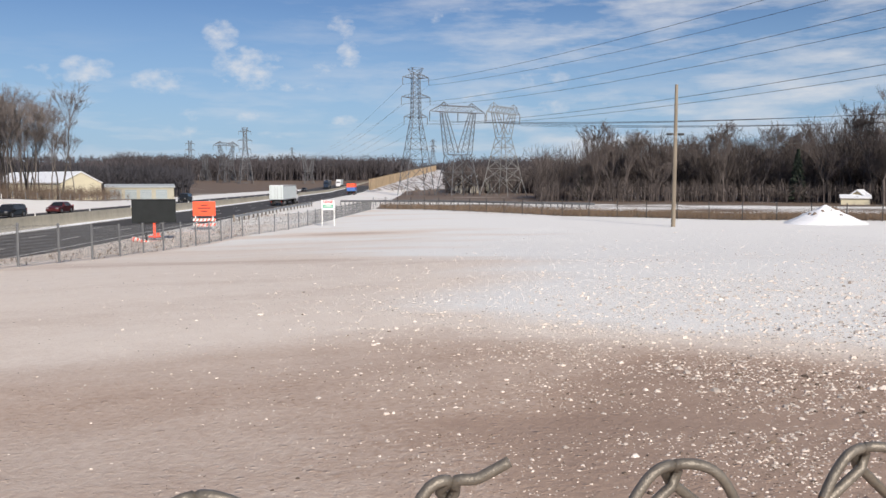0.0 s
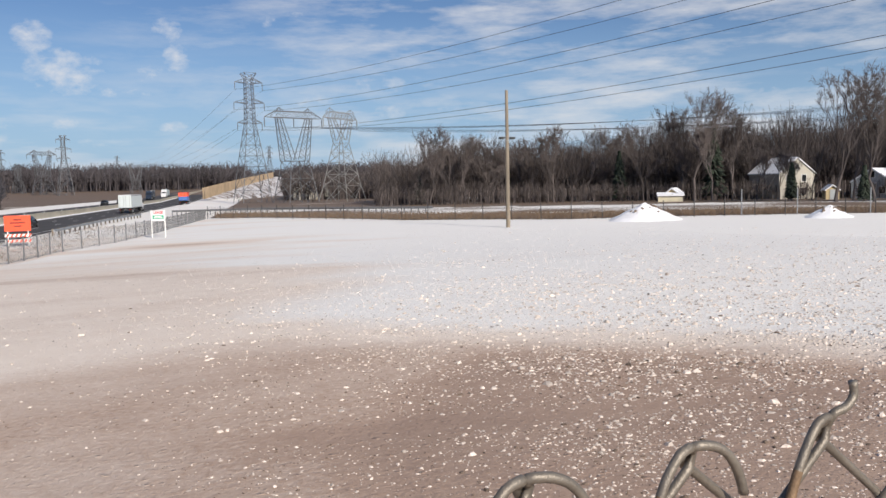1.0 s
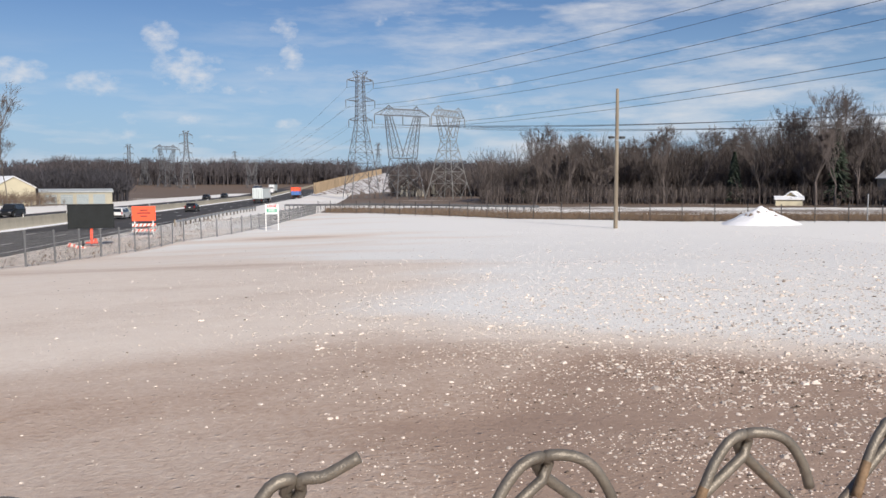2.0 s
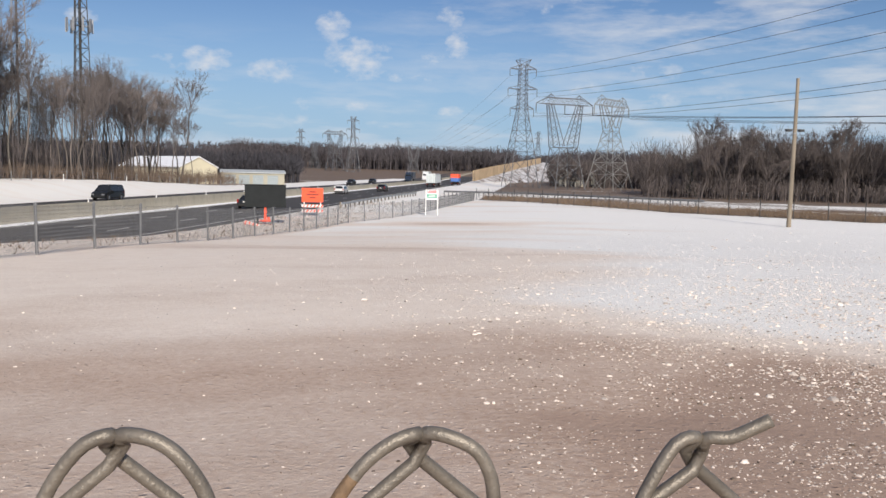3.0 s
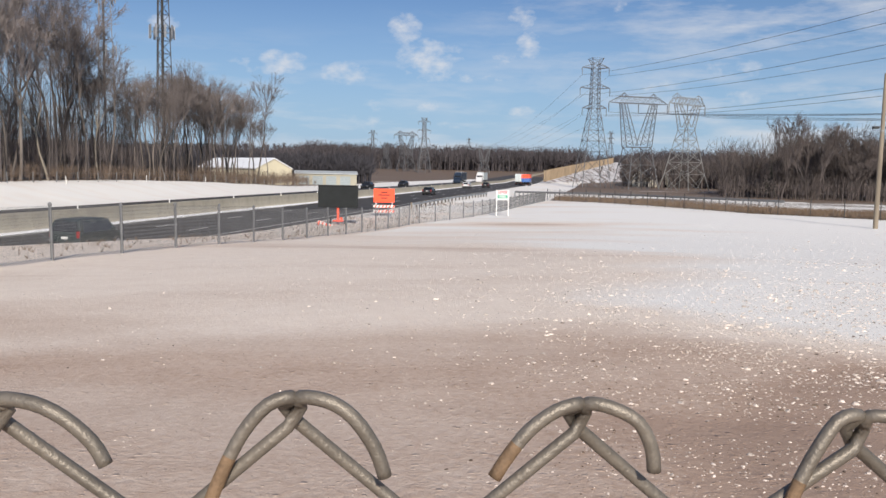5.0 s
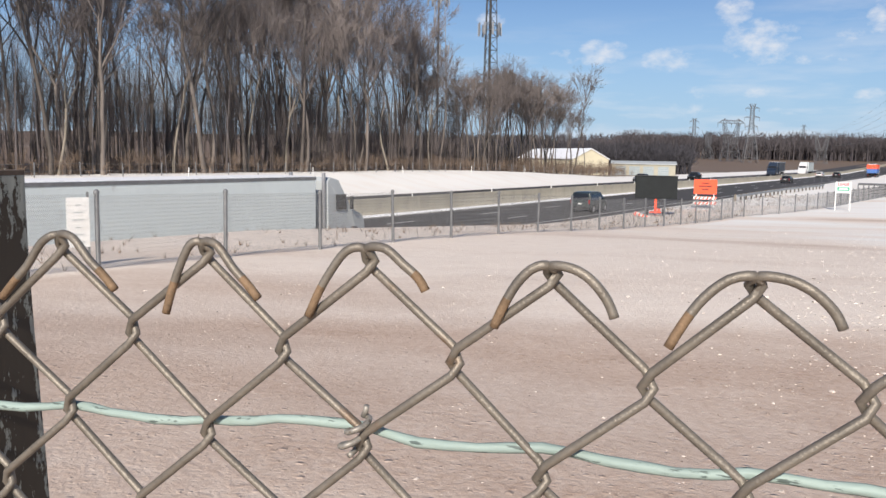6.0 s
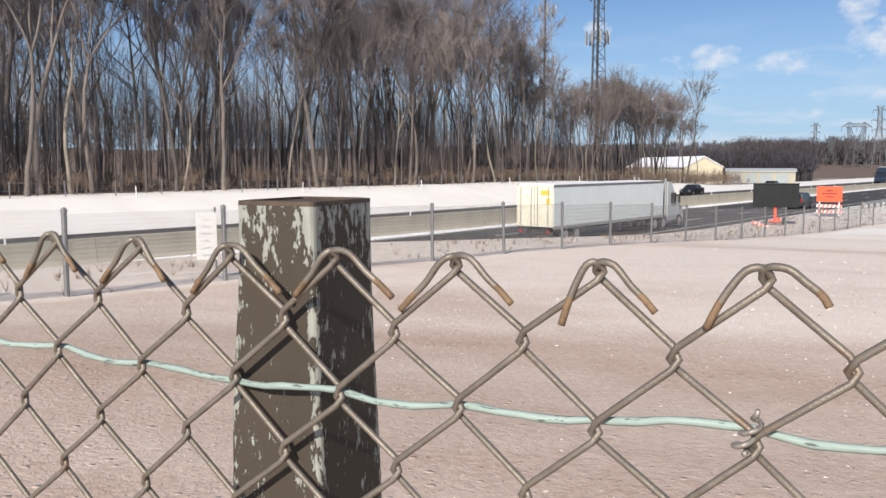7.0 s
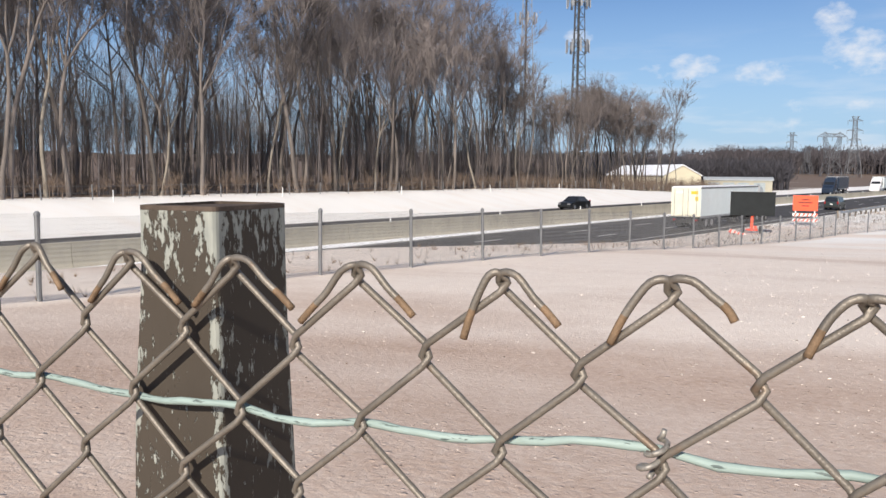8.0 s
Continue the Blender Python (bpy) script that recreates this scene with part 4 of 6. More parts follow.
# ---- signs by the road ----
def text_mesh(words, size, mat, name):
    cu = bpy.data.curves.new(name, "FONT")
    cu.body, cu.size, cu.align_x, cu.align_y, cu.extrude = words, size, "CENTER", "CENTER", 0.004
    cu.offset = 0.012
    ob = new(name, cu)
    bpy.context.view_layer.update()
    me = bpy.data.meshes.new_from_object(ob.evaluated_get(bpy.context.evaluated_depsgraph_get()))
    bpy.data.objects.remove(ob)
    me.materials.clear()
    me.materials.append(mat)
    return me


def facing(p, lean=0.0):
    """A turn about z that brings a sign's front (its -y side) towards the fence by the camera."""
    return math.degrees(math.atan2(-p.x, p.y)) + lean


def lease_sign():
    p = ground_at(-8.3, 75)
    s = thing("lease_sign", "white real-estate sign with red and green print on two posts", "sign", pose(*p, 0, 0, facing(p)))
    for x in (-0.55, 0.55):
        part("leg", Buf().box(x - 0.045, -0.045, -0.4, x + 0.045, 0.045, 2.42), WHITE, s, bevel=0.008)
    part("panel", Buf().box(-0.5, -0.03, 1.45, 0.5, 0.03, 2.36), WHITE, s, bevel=0.006)
    t = part("lettering", text_mesh("LEASE", 0.33, RED, "lettering"), None, s, "red lettering")
    t.matrix_basis = pose(0, -0.036, 2.18, 90)
    part("band", Buf().box(-0.46, -0.036, 1.62, 0.46, -0.029, 1.95), GREEN, s, "green band with small print")
    for z, w in ((1.85, 0.3), (1.74, 0.36)):
        part("print_bar", Buf().box(-w, -0.041, z - 0.03, w, -0.035, z + 0.03), WHITE, s)


lease_sign()


def orange_sign():
    p = sq(73, 19.4)
    p.z = ground_z(73, 19.4)
    s = thing("work_sign", "orange roadworks board on striped barricade rails", "sign", pose(*p, 0, 0, facing(p)))
    part("board", Buf().box(-0.98, -0.02, 1.30, 0.98, 0.02, 2.60), ORANGE, s, "orange board with dark print", bevel=0.01)
    for z, w in ((2.25, 0.30), (2.24, 0.05), (2.0, 0.55), (1.72, 0.28)):
        part("print_bar", Buf().box(-w, -0.028, z - 0.055, w, -0.0205, z + 0.055), SIGN_INK, s)
    for z in (0.95, 0.5):
        rail = part("rail", Buf().box(-0.98, -0.02, z - 0.12, 0.98, 0.02, z + 0.12), WHITE, s, "white rail with orange stripes")
        for i in range(6):
            x = -0.9 + i * 0.33
            c = Buf().add([(x, -0.026, z - 0.118), (x + 0.14, -0.026, z - 0.118), (x + 0.26, -0.026, z + 0.118), (x + 0.12, -0.026, z + 0.118),
                           (x, -0.018, z - 0.118), (x + 0.14, -0.018, z - 0.118), (x + 0.26, -0.018, z + 0.118), (x + 0.12, -0.018, z + 0.118)],
                          [(0, 1, 2, 3), (7, 6, 5, 4), (0, 4, 5, 1), (1, 5, 6, 2), (2, 6, 7, 3), (3, 7, 4, 0)])
            part("stripe", c, ORANGE, rail)
    for x in (-0.75, 0.75):
        part("post", Buf().box(x - 0.04, 0.022, -0.2, x + 0.04, 0.1, 2.5), WHITE, s)
        part("skid", Buf().box(x - 0.05, -0.7, -0.02, x + 0.05, 0.8, 0.06), STEEL, s)


orange_sign()


def message_board():
    p = sq(60.5, 19.8)
    p.z = ground_z(60.5, 19.8)
    s = thing("message_board", "blank black portable message board on an orange mast", "sign", pose(*p, 0, 0, facing(p)))
    part("screen", Buf().box(-1.55, -0.12, 1.30, 1.55, 0.12, 3.02), BLACK, s, "switched-off black screen", bevel=0.02)
    part("hood", Buf().box(-1.58, -0.2, 3.02, 1.58, 0.14, 3.07), DARK_STEEL, s)
    part("mast", Buf().box(-0.10, 0.125, 0.3, 0.10, 0.33, 2.6).box(-0.075, -0.06, 0.3, 0.075, 0.12, 1.29), ORANGE, s, "orange steel mast", bevel=0.01)
    part("frame", Buf().box(-0.42, -0.2, 0.22, 0.42, 0.5, 0.32).box(-0.04, -1.2, 0.24, 0.04, 0.6, 0.30).box(0.15, -0.18, 0.32, 0.36, 0.1, 0.56), ORANGE, s, "orange trailer frame", bevel=0.01)
    for x in (-0.58, 0.58):
        w = part("wheel", Buf().lathe([(0.2, -0.09), (0.3, -0.08), (0.3, 0.08), (0.2, 0.09)], 16, 0, (0, 0, 0), pose(0, 0, 0, 0, 90)), RUBBER, s)
        w.matrix_basis = pose(x, 0, 0.27)
        h = part("hub", Buf().lathe([(0.12, -0.1), (0.18, -0.095), (0.18, 0.095), (0.12, 0.1)], 12, 0, (0, 0, 0), pose(0, 0, 0, 0, 90)), WHITE, w)
    # a toppled barricade beside it
    q = sq(57.5, 19.9)
    q.z = ground_z(57.5, 19.9)
    t = thing("barricade", "striped barricade lying in the snow", "barricade", pose(*q, 12, 18, facing(q) + 20))
    part("rail", Buf().box(-0.6, -0.02, 0.05, 0.6, 0.02, 0.28), WHITE, t)
    for i in range(4):
        part("stripe", Buf().box(-0.55 + i * 0.3, -0.027, 0.06, -0.43 + i * 0.3, -0.019, 0.27, 0, pose(0, 0, 0, 0, 0, 0)), ORANGE, t)
    part("leg", Buf().box(-0.55, -0.3, 0, -0.5, 0.3, 0.06).box(0.5, -0.3, 0, 0.55, 0.3, 0.06), ORANGE, t)


message_board()


def small_sign():
    p = polar(41.7, 16.6) + Vector((-0.33, -0.36, 0))
    p.z = ground_z(p.dot(U), p.dot(W))
    s = thing("fence_sign", "small white notice fixed to the field fence", "sign", pose(*p, 0, 0, facing(p, 8)))
    part("plate", Buf().box(-0.2, -0.01, 0.36, 0.2, 0.01, 1.30), WHITE, s, bevel=0.004)
    for i in range(6):
        w = 0.05 + 0.06 * (i * 7 % 3) / 2
        part("print_bar", Buf().box(-w, -0.016, 1.16 - i * 0.14 - 0.009, w, -0.0105, 1.16 - i * 0.14 + 0.009), GREY_SIDING, s)
    part("stake", Buf().box(0.16, 0.011, -0.3, 0.2, 0.05, 1.4), DULL_STEEL, s)


small_sign()


def guard_rail():
    rail = thing("guard_rail", "low steel guard rail on short posts in the snow", "guard rail")
    pts = [sq(88 + i * 2.6, 20.2 - 0.10 * max(0, i - 10)) for i in range(22)]
    pts = [Vector((p.x, p.y, ground_z(p.dot(U), p.dot(W)))) for p in pts]
    for p in pts:
        part("post", Buf().box(p.x - 0.09, p.y - 0.09, p.z - 0.2, p.x + 0.09, p.y + 0.09, p.z + 0.75), POLE_WOOD, rail)
    for a, c in zip(pts, pts[1:]):
        part("beam", Buf().tube([a + Vector((0.1, -0.1, 0.55)), c + Vector((0.1, -0.1, 0.55))], 0.13, 6), STEEL, rail)
    rail = thing("guard_rail", "steel guard rail across the end of the field", "guard rail")
    pts = [ground_at(a, d) for a, d in ((-9.2, 150), (-11, 147), (-13, 143), (-15, 140), (-18, 134), (-21, 128), (-24, 124), (-27, 120))]
    for a, c in zip(pts, pts[1:]):
        n = 6
        for i in range(n):
            p = a + (c - a) * (i / n)
            part("post", Buf().box(p.x - 0.08, p.y - 0.08, p.z - 0.2, p.x + 0.08, p.y + 0.08, p.z + 0.9), DULL_STEEL, rail)
        b = Buf().tube([a + Vector((0, 0, 0.8)), c + Vector((0, 0, 0.8))], 0.17, 6)
        part("beam", b, DULL_STEEL, rail)


guard_rail()


# ---- pylons and masts ----
def lattice_leg(b, base, top, z0, z1, n, w):
    """Four legs and crossed braces between two squares."""
    def corner(i, t):
        r = base + (top - base) * t
        sx, sy = ((-1, -1), (1, -1), (1, 1), (-1, 1))[i % 4]
        return Vector((sx * r / 2, sy * r / 2, z0 + (z1 - z0) * t))
    ts = [1 - (1 - i / n) ** 1.0 for i in range(n + 1)]
    for i in range(4):
        b.beam(corner(i, 0), corner(i, 1), w)
        for a, c in zip(ts, ts[1:]):
            b.beam(corner(i, a), corner(i + 1, c), w * 0.6)
            b.beam(corner(i + 1, a), corner(i, c), w * 0.6)
            b.beam(corner(i, c), corner(i + 1, c), w * 0.6)


def arm(b, z, half, body, w, drop, side):
    for sx in (side,):
        tip = Vector((sx * half, 0, z + 0.3))
        for sy in (-1, 1):
            b.beam((sx * body / 2, sy * body / 2, z), tip, w * 0.7)
            b.beam((sx * body / 2, sy * body / 2, z + 1.5), tip, w * 0.7)
        for t in (0.35, 0.68):
            b.beam((sx * (body / 2 + (half - body / 2) * t), 0, z + 0.1), (sx * (body / 2 + (half - body / 2) * t), 0, z + 1.5 - 1.2 * t), w * 0.4)
        b.tube([tip, tip - Vector((0, 0, 0.4)), tip - Vector((0, 0, drop))], [0.05, 0.14, 0.1], 5)
    return b


def tall_pylon(w=0.20):
    b = Buf()
    lattice_leg(b, 11.0, 7.4, 0, 16, 2, w * 1.2)
    lattice_leg(b, 7.4, 3.0, 16, 30.8, 4, w)
    lattice_leg(b, 3.0, 2.4, 30.8, 45.6, 9, w * 0.85)
    lattice_leg(b, 2.4, 4.2, 45.6, 47.5, 1, w * 0.85)
    out = [b]
    for z, h in ((30.6, 4.3), (37.4, 5.3), (44.2, 4.8)):
        for sx in (-1, 1):
            out.append(arm(Buf(), z, h, 2.5, w * 1.4, 2.6, sx))
    return out


def braced(b, p0, p1, q0, q1, n, w):
    """Two chords from p0 to p1 and q0 to q1 with crossed lacing between them."""
    b.beam(p0, p1, w)
    b.beam(q0, q1, w)
    for i in range(n):
        t0, t1 = i / n, (i + 1) / n
        b.beam(p0.lerp(p1, t0), q0.lerp(q1, t1), w * 0.5)
        b.beam(q0.lerp(q1, t0), p0.lerp(p1, t1), w * 0.5)


def bridge(w, z, chord, reach, peak):
    """The flat top of a waisted pylon: two trusses, outriggers and two small peaks."""
    a = Buf()
    V = Vector
    for sy in (-0.8, 0.8):
        braced(a, V((-chord, sy, z)), V((chord, sy, z)), V((-chord, sy, z + 2.0)), V((chord, sy, z + 2.0)), 7, w)
        for sx in (-1, 1):
            a.beam((sx * chord, sy, z + 2.0), (sx * reach, 0, z + 0.1), w * 0.8)
            a.beam((sx * chord, sy, z), (sx * reach, 0, z + 0.1), w * 0.9)
            a.beam((sx * (chord + reach) / 2, sy * 0.5, z), (sx * chord, sy, z + 2.0), w * 0.5)
            a.beam((sx * (peak - 1.2), sy, z + 2.0), (sx * peak, 0, z + 3.2), w * 0.8)
            a.beam((sx * (peak + 1.2), sy, z + 2.0), (sx * peak, 0, z + 3.2), w * 0.8)
    return [a] + [Buf().tube([(x, 0, z), (x, 0, z - 0.4), (x, 0, z - 3.0)], [0.06, 0.17, 0.12], 5) for x in (-reach, 0, reach)]


def delta_pylon(w=0.21):
    b = Buf()
    V = Vector
    lattice_leg(b, 11.6, 6.2, 0, 16.4, 3, w * 1.1)
    for sy in (-1, 1):
        b.beam((-4.4, sy * 1.5, 16.4), (4.4, sy * 1.5, 16.4), w)
        for sx in (-1, 1):
            braced(b, V((sx * 4.4, sy * 1.5, 16.4)), V((sx * 6.2, sy * 0.7, 30)), V((sx * 0.4, sy * 1.5, 16.9)), V((sx * 4.5, sy * 0.7, 30)), 6, w)
            b.beam((sx * 3.1, sy * 3.1, 16.4), (sx * 4.4, sy * 1.5, 16.4), w * 0.8)
    for sx in (-1, 1):
        braced(b, V((sx * 4.4, -1.5, 16.4)), V((sx * 6.2, -0.8, 30)), V((sx * 4.4, 1.5, 16.4)), V((sx * 6.2, 0.8, 30)), 5, w * 0.7)
    return [b] + bridge(w, 29.9, 6.4, 10.2, 5.1)


def waisted_pylon(w=0.18):
    """A pylon whose legs draw in to a high waist under a short fork."""
    b = Buf()
    V = Vector
    lattice_leg(b, 12.8, 8.6, 0, 9.0, 1, w * 1.2)
    lattice_leg(b, 8.6, 6.0, 9.0, 16.4, 2, w * 1.1)
    lattice_leg(b, 6.0, 3.6, 16.4, 22.6, 2, w)
    for sy in (-1, 1):
        for sx in (-1, 1):
            braced(b, V((sx * 1.8, sy * 1.8, 22.6)), V((sx * 5.8, sy * 0.8, 30.4)), V((sx * 0.2, sy * 1.8, 23.4)), V((sx * 4.4, sy * 0.8, 30.4)), 4, w)
    return [b] + bridge(w, 30.2, 6.0, 9.4, 5.6)


TALL = [x.mesh(n, TOWER) for x, n in zip(tall_pylon(), ("lattice_body",) + ("crossarm",) * 6)]
DELTA = [x.mesh(n, TOWER) for x, n in zip(delta_pylon(), ("lattice_body", "crossarm", "insulator", "insulator", "insulator"))]
WAISTED = [x.mesh(n, TOWER_SUNLIT) for x, n in zip(waisted_pylon(), ("lattice_body", "crossarm", "insulator", "insulator", "insulator"))]
TALL_FAR = [x.mesh(n, TOWER) for x, n in zip(tall_pylon(0.30), ("lattice_body",) + ("crossarm",) * 6)]
DELTA_FAR = [x.mesh(n, TOWER) for x, n in zip(delta_pylon(0.30), ("lattice_body", "crossarm", "insulator", "insulator", "insulator"))]


def pylon(meshes, az, d, z, turn, scale=1.0, label=""):
    p = polar(az, d, z)
    t = thing("pylon", label, "pylon", pose(*p, 0, 0, turn), "power line pylons")
    for me in meshes:
        part(me.name.split(".")[0], me, None, t)
    t.scale = (scale, scale, scale)
    return t


TALL_WORD, DELTA_WORD = "tall grey lattice pylon with three pairs of crossarms", "waisted grey lattice pylon with a wide flat top"
P_A = pylon(TALL, -14.5, 285, -7.1, 5, 1.0, TALL_WORD)
P_B = pylon(DELTA, -17.45, 262, -6.5, 12, 1.0, DELTA_WORD)
P_C = pylon(WAISTED, -20.65, 262, -7.2, 35, 1.0, "lattice pylon in a sunlit-pale tone, drawn in to a high narrow waist")
pylon(TALL_FAR, -2.75, 560, -4.0, 8, 0.86, TALL_WORD + ", far off")
pylon(DELTA_FAR, -1.5, 590, -4.0, 30, 1.0, DELTA_WORD + ", far off")
pylon(DELTA_FAR, -0.1, 640, -2.0, 70, 0.72, DELTA_WORD + ", far off")
pylon(TALL_FAR, 0.85, 760, -2.0, 15, 0.82, TALL_WORD + ", far off")
pylon(DELTA_FAR, -7.0, 560, -3.0, 5, 0.66, DELTA_WORD + ", far off")
pylon(TALL_FAR, -15.7, 900, 10.0, 5, 0.78, TALL_WORD + ", far off")
pylon(TALL_FAR, -5.9, 1000, 12.0, 5, 0.62, TALL_WORD + ", far off")


def cables():
    """Sagging conductors from the pylons past the field's right side."""
    def cable(a, b, sag, r, name="power_cable", n=40):
        pts = []
        for i in range(n + 1):
            t = i / n
            p = a.lerp(b, t)
            pts.append((p.x, p.y, p.z - 4 * sag * t * (1 - t)))
        tagged(part(name, Buf().tube(pts, r, 5), CABLE, None, "dark overhead power cable between pylons"), category="cable", group="power cables")
    a0 = P_A.matrix_basis.translation
    ma = Matrix.Rotation(radians(5), 3, "Z")
    for z, h, zz in ((28.3, 4.3, 25.5), (35.1, 5.3, 33.0), (41.9, 4.8, 38.4)):
        for sx in (-1, 1):
            a = a0 + ma @ Vector((sx * h, 0, z))
            cable(a, Vector((112 + sx * h, -70, zz + 1.5)), 7.0, 0.042)
            cable(a, polar(-5.9 + sx * 0.2, 1000, 12 + 0.62 * z), 13.0, 0.032, n=24)
    for base, turn, end in ((P_B, 12, Vector((205, 30, 19.5))), (P_C, 35, Vector((222, 48, 18.5)))):
        m = Matrix.Rotation(radians(turn), 3, "Z")
        for x in (-10, 0, 10):
            a = base.matrix_basis.translation + m @ Vector((x, 0, 26.9))
            cable(a, end + Vector((0, x * 0.8, x * 0.12)), 4.0, 0.045)


cables()


def cell_tower(az, d, height, base, label, cluster, seed):
    p = ground_at(az, d)
    t = thing("cell_tower", label, "mast", pose(*p, 0, 0, 20))
    b = Buf()
    n = int(height / 2.2)
    top = base * 0.36

    def corner(i, z):
        r = (base + (top - base) * (z / height)) * 0.58
        a = math.tau * i / 3
        return Vector((r * math.cos(a), r * math.sin(a), z))
    for i in range(3):
        b.beam(corner(i, 0), corner(i, height), 0.17)
        for j in range(n):
            z0, z1 = height * j / n, height * (j + 1) / n
            b.beam(corner(i, z0), corner(i + 1, z1), 0.075)
            b.beam(corner(i + 1, z0), corner(i, z1), 0.075)
            b.beam(corner(i, z1), corner(i + 1, z1), 0.075)
    part("lattice", b, DARK_STEEL if base < 4 else DULL_STEEL, t)
    for z in cluster:
        for i in range(9):
            a = math.tau * i / 9
            r = base * 0.36 + 0.75
            c = Buf().box(r - 0.12, -0.18, z - 1.1, r + 0.12, 0.18, z + 1.1, 0, pose(0, 0, 0, 0, 0, math.degrees(a)))
            c.beam((0, 0, z), (r * math.cos(a), r * math.sin(a), z), 0.08)
            part("antenna", c, STEEL, t)
    part("cable_run", Buf().tube([(0.1, 0.1, 0), (0.1, 0.1, height)], 0.22, 6), DARK_STEEL, t)


cell_tower(14.9, 150, 44, 3.6, "dark lattice telephone mast with a ring of antennas", (25.6, 33.5), 1)
cell_tower(18.45, 185, 52, 4.6, "grey lattice telephone mast behind the trees", (27.0, 38.0), 2)


# ---- buildings ----
def gable_house(name, label, category, m, w, length, eave, ridge, wall, roof, doors=(), windows=(), garage=(), over=0.3):
    """A gabled building: its gable faces -y, it runs back along +y."""
    h = thing(name, label, category, m)
    b = Buf()
    prof = [(-w / 2, -0.5), (w / 2, -0.5), (w / 2, eave), (0, ridge), (-w / 2, eave)]
    b.prism(prof, 0, length)
    part("wall", b, wall, h)
    r = Buf()
    k = (ridge - eave) / (w / 2)
    prof = [(-w / 2 - over, eave - k * over + 0.02), (0, ridge + 0.02), (w / 2 + over, eave - k * over + 0.02), (w / 2 + over, eave - k * over + 0.24), (0, ridge + 0.26), (-w / 2 - over, eave - k * over + 0.24)]
    r.prism(prof, -over, length + over)
    part("roof", r, roof, h)
    for sx in (-1, 1):
        part("trim", Buf().box(sx * w / 2 - 0.09, -0.06, -0.4, sx * w / 2 + 0.09, 0.1, eave), wall, h)
    for x, z, ww, hh in windows:
        win = part("window", Buf().box(x - ww / 2 - 0.1, -0.08, z - hh / 2 - 0.1, x + ww / 2 + 0.1, -0.003, z + hh / 2 + 0.1), WHITE, h)
        part("pane", Buf().box(x - ww / 2, -0.1, z - hh / 2, x + ww / 2, -0.082, z + hh / 2), DARK_GLASS, win)
    for x, ww, hh in doors:
        part("door", Buf().box(x - ww / 2, -0.08, 0, x + ww / 2, -0.003, hh), GREY_SIDING, h)
    for y, ww, hh, side in garage:
        x = side * w / 2
        d = part("roller_door", Buf().box(min(x, x + side * 0.07), y - ww / 2, -0.1, max(x, x + side * 0.07), y + ww / 2, hh), DOOR_BLUE, h)
        for i in range(1, 5):
            part("slat_joint", Buf().box(min(x, x + side * 0.09), y - ww / 2, hh * i / 5 - 0.03, max(x, x + side * 0.09), y + ww / 2, hh * i / 5 + 0.03), GREY_SIDING, d)
    return h


p = ground_at(7.65, 204)
gable_house("shed", "cream metal shed with a snow-covered gable roof", "shed", pose(p.x, p.y, p.z, 0, 0, 33), 9.4, 38, 4.0, 6.4, CREAM, ROOF_SNOW)
p = ground_at(6.2, 212)
gable_house("storage_unit", "low storage building with roller doors and a snowy roof", "shed", pose(p.x, p.y, p.z, 0, 0, -84), 6.0, 15.5, 2.75, 3.3, TAN_SIDING, GREY_SIDING, garage=((2.2, 2.6, 2.2, 1), (5.6, 2.6, 2.2, 1), (9.0, 2.6, 2.2, 1), (12.6, 2.6, 2.2, 1)))
p = ground_at(-43.5, 166)
gable_house("shed", "small yellow garden shed with snow on its roof", "shed", pose(p.x, p.y, p.z, 0, 0, -60), 2.0, 3.2, 1.75, 2.5, YELLOW_SIDING, ROOF_SNOW, doors=((0, 0.8, 1.6),))
p = ground_at(-42.6, 166)
gable_house("shed", "low pale shed beside the yellow one", "shed", pose(p.x, p.y, p.z, 0, 0, -130), 2.6, 4.6, 1.2, 1.6, CREAM, ROOF_SNOW)
p = ground_at(-51.3, 178)
gable_house("house", "white two-storey house among bare trees", "house", pose(p.x, p.y, p.z, 0, 0, -14), 8.0, 10, 5.2, 8.2, WHITE_SIDING, ROOF_SNOW, doors=((-1.5, 1.0, 2.1),), windows=((1.6, 1.5, 1.1, 1.4), (-2.0, 4.2, 1.0, 1.3), (1.6, 4.2, 1.0, 1.3), (0, 6.4, 0.8, 0.9)))
p = ground_at(-53.4, 170)
gable_house("shed", "small shed beside the white house", "shed", pose(p.x, p.y, p.z, 0, 0, -40), 2.2, 3.0, 1.8, 2.6, YELLOW_SIDING, ROOF_SNOW, doors=((0, 0.9, 1.9),))
p = ground_at(-55.6, 176)
gable_house("house", "grey house with a snowy roof behind trees", "house", pose(p.x, p.y, p.z, 0, 0, -80), 7.6, 14, 3.2, 5.6, GREY_SIDING, ROOF_SNOW, windows=((-2, 1.6, 1.2, 1.3), (2, 1.6, 1.2, 1.3), (0, 4.6, 1.0, 1.2)))
for az, d, w, turn in ((-17.9, 330, 8, -20), (-19.3, 336, 9, 40)):
    p = ground_at(az, d)
    gable_house("house", "distant white house with a snowy roof below the pylons", "house", pose(p.x, p.y, p.z - 1.5, 0, 0, turn), w, 11, 5.0, 8.6, WHITE_SIDING, ROOF_SNOW, windows=((-2, 1.6, 1.1, 1.3), (2, 1.6, 1.1, 1.3), (0, 4.6, 1.0, 1.2)))


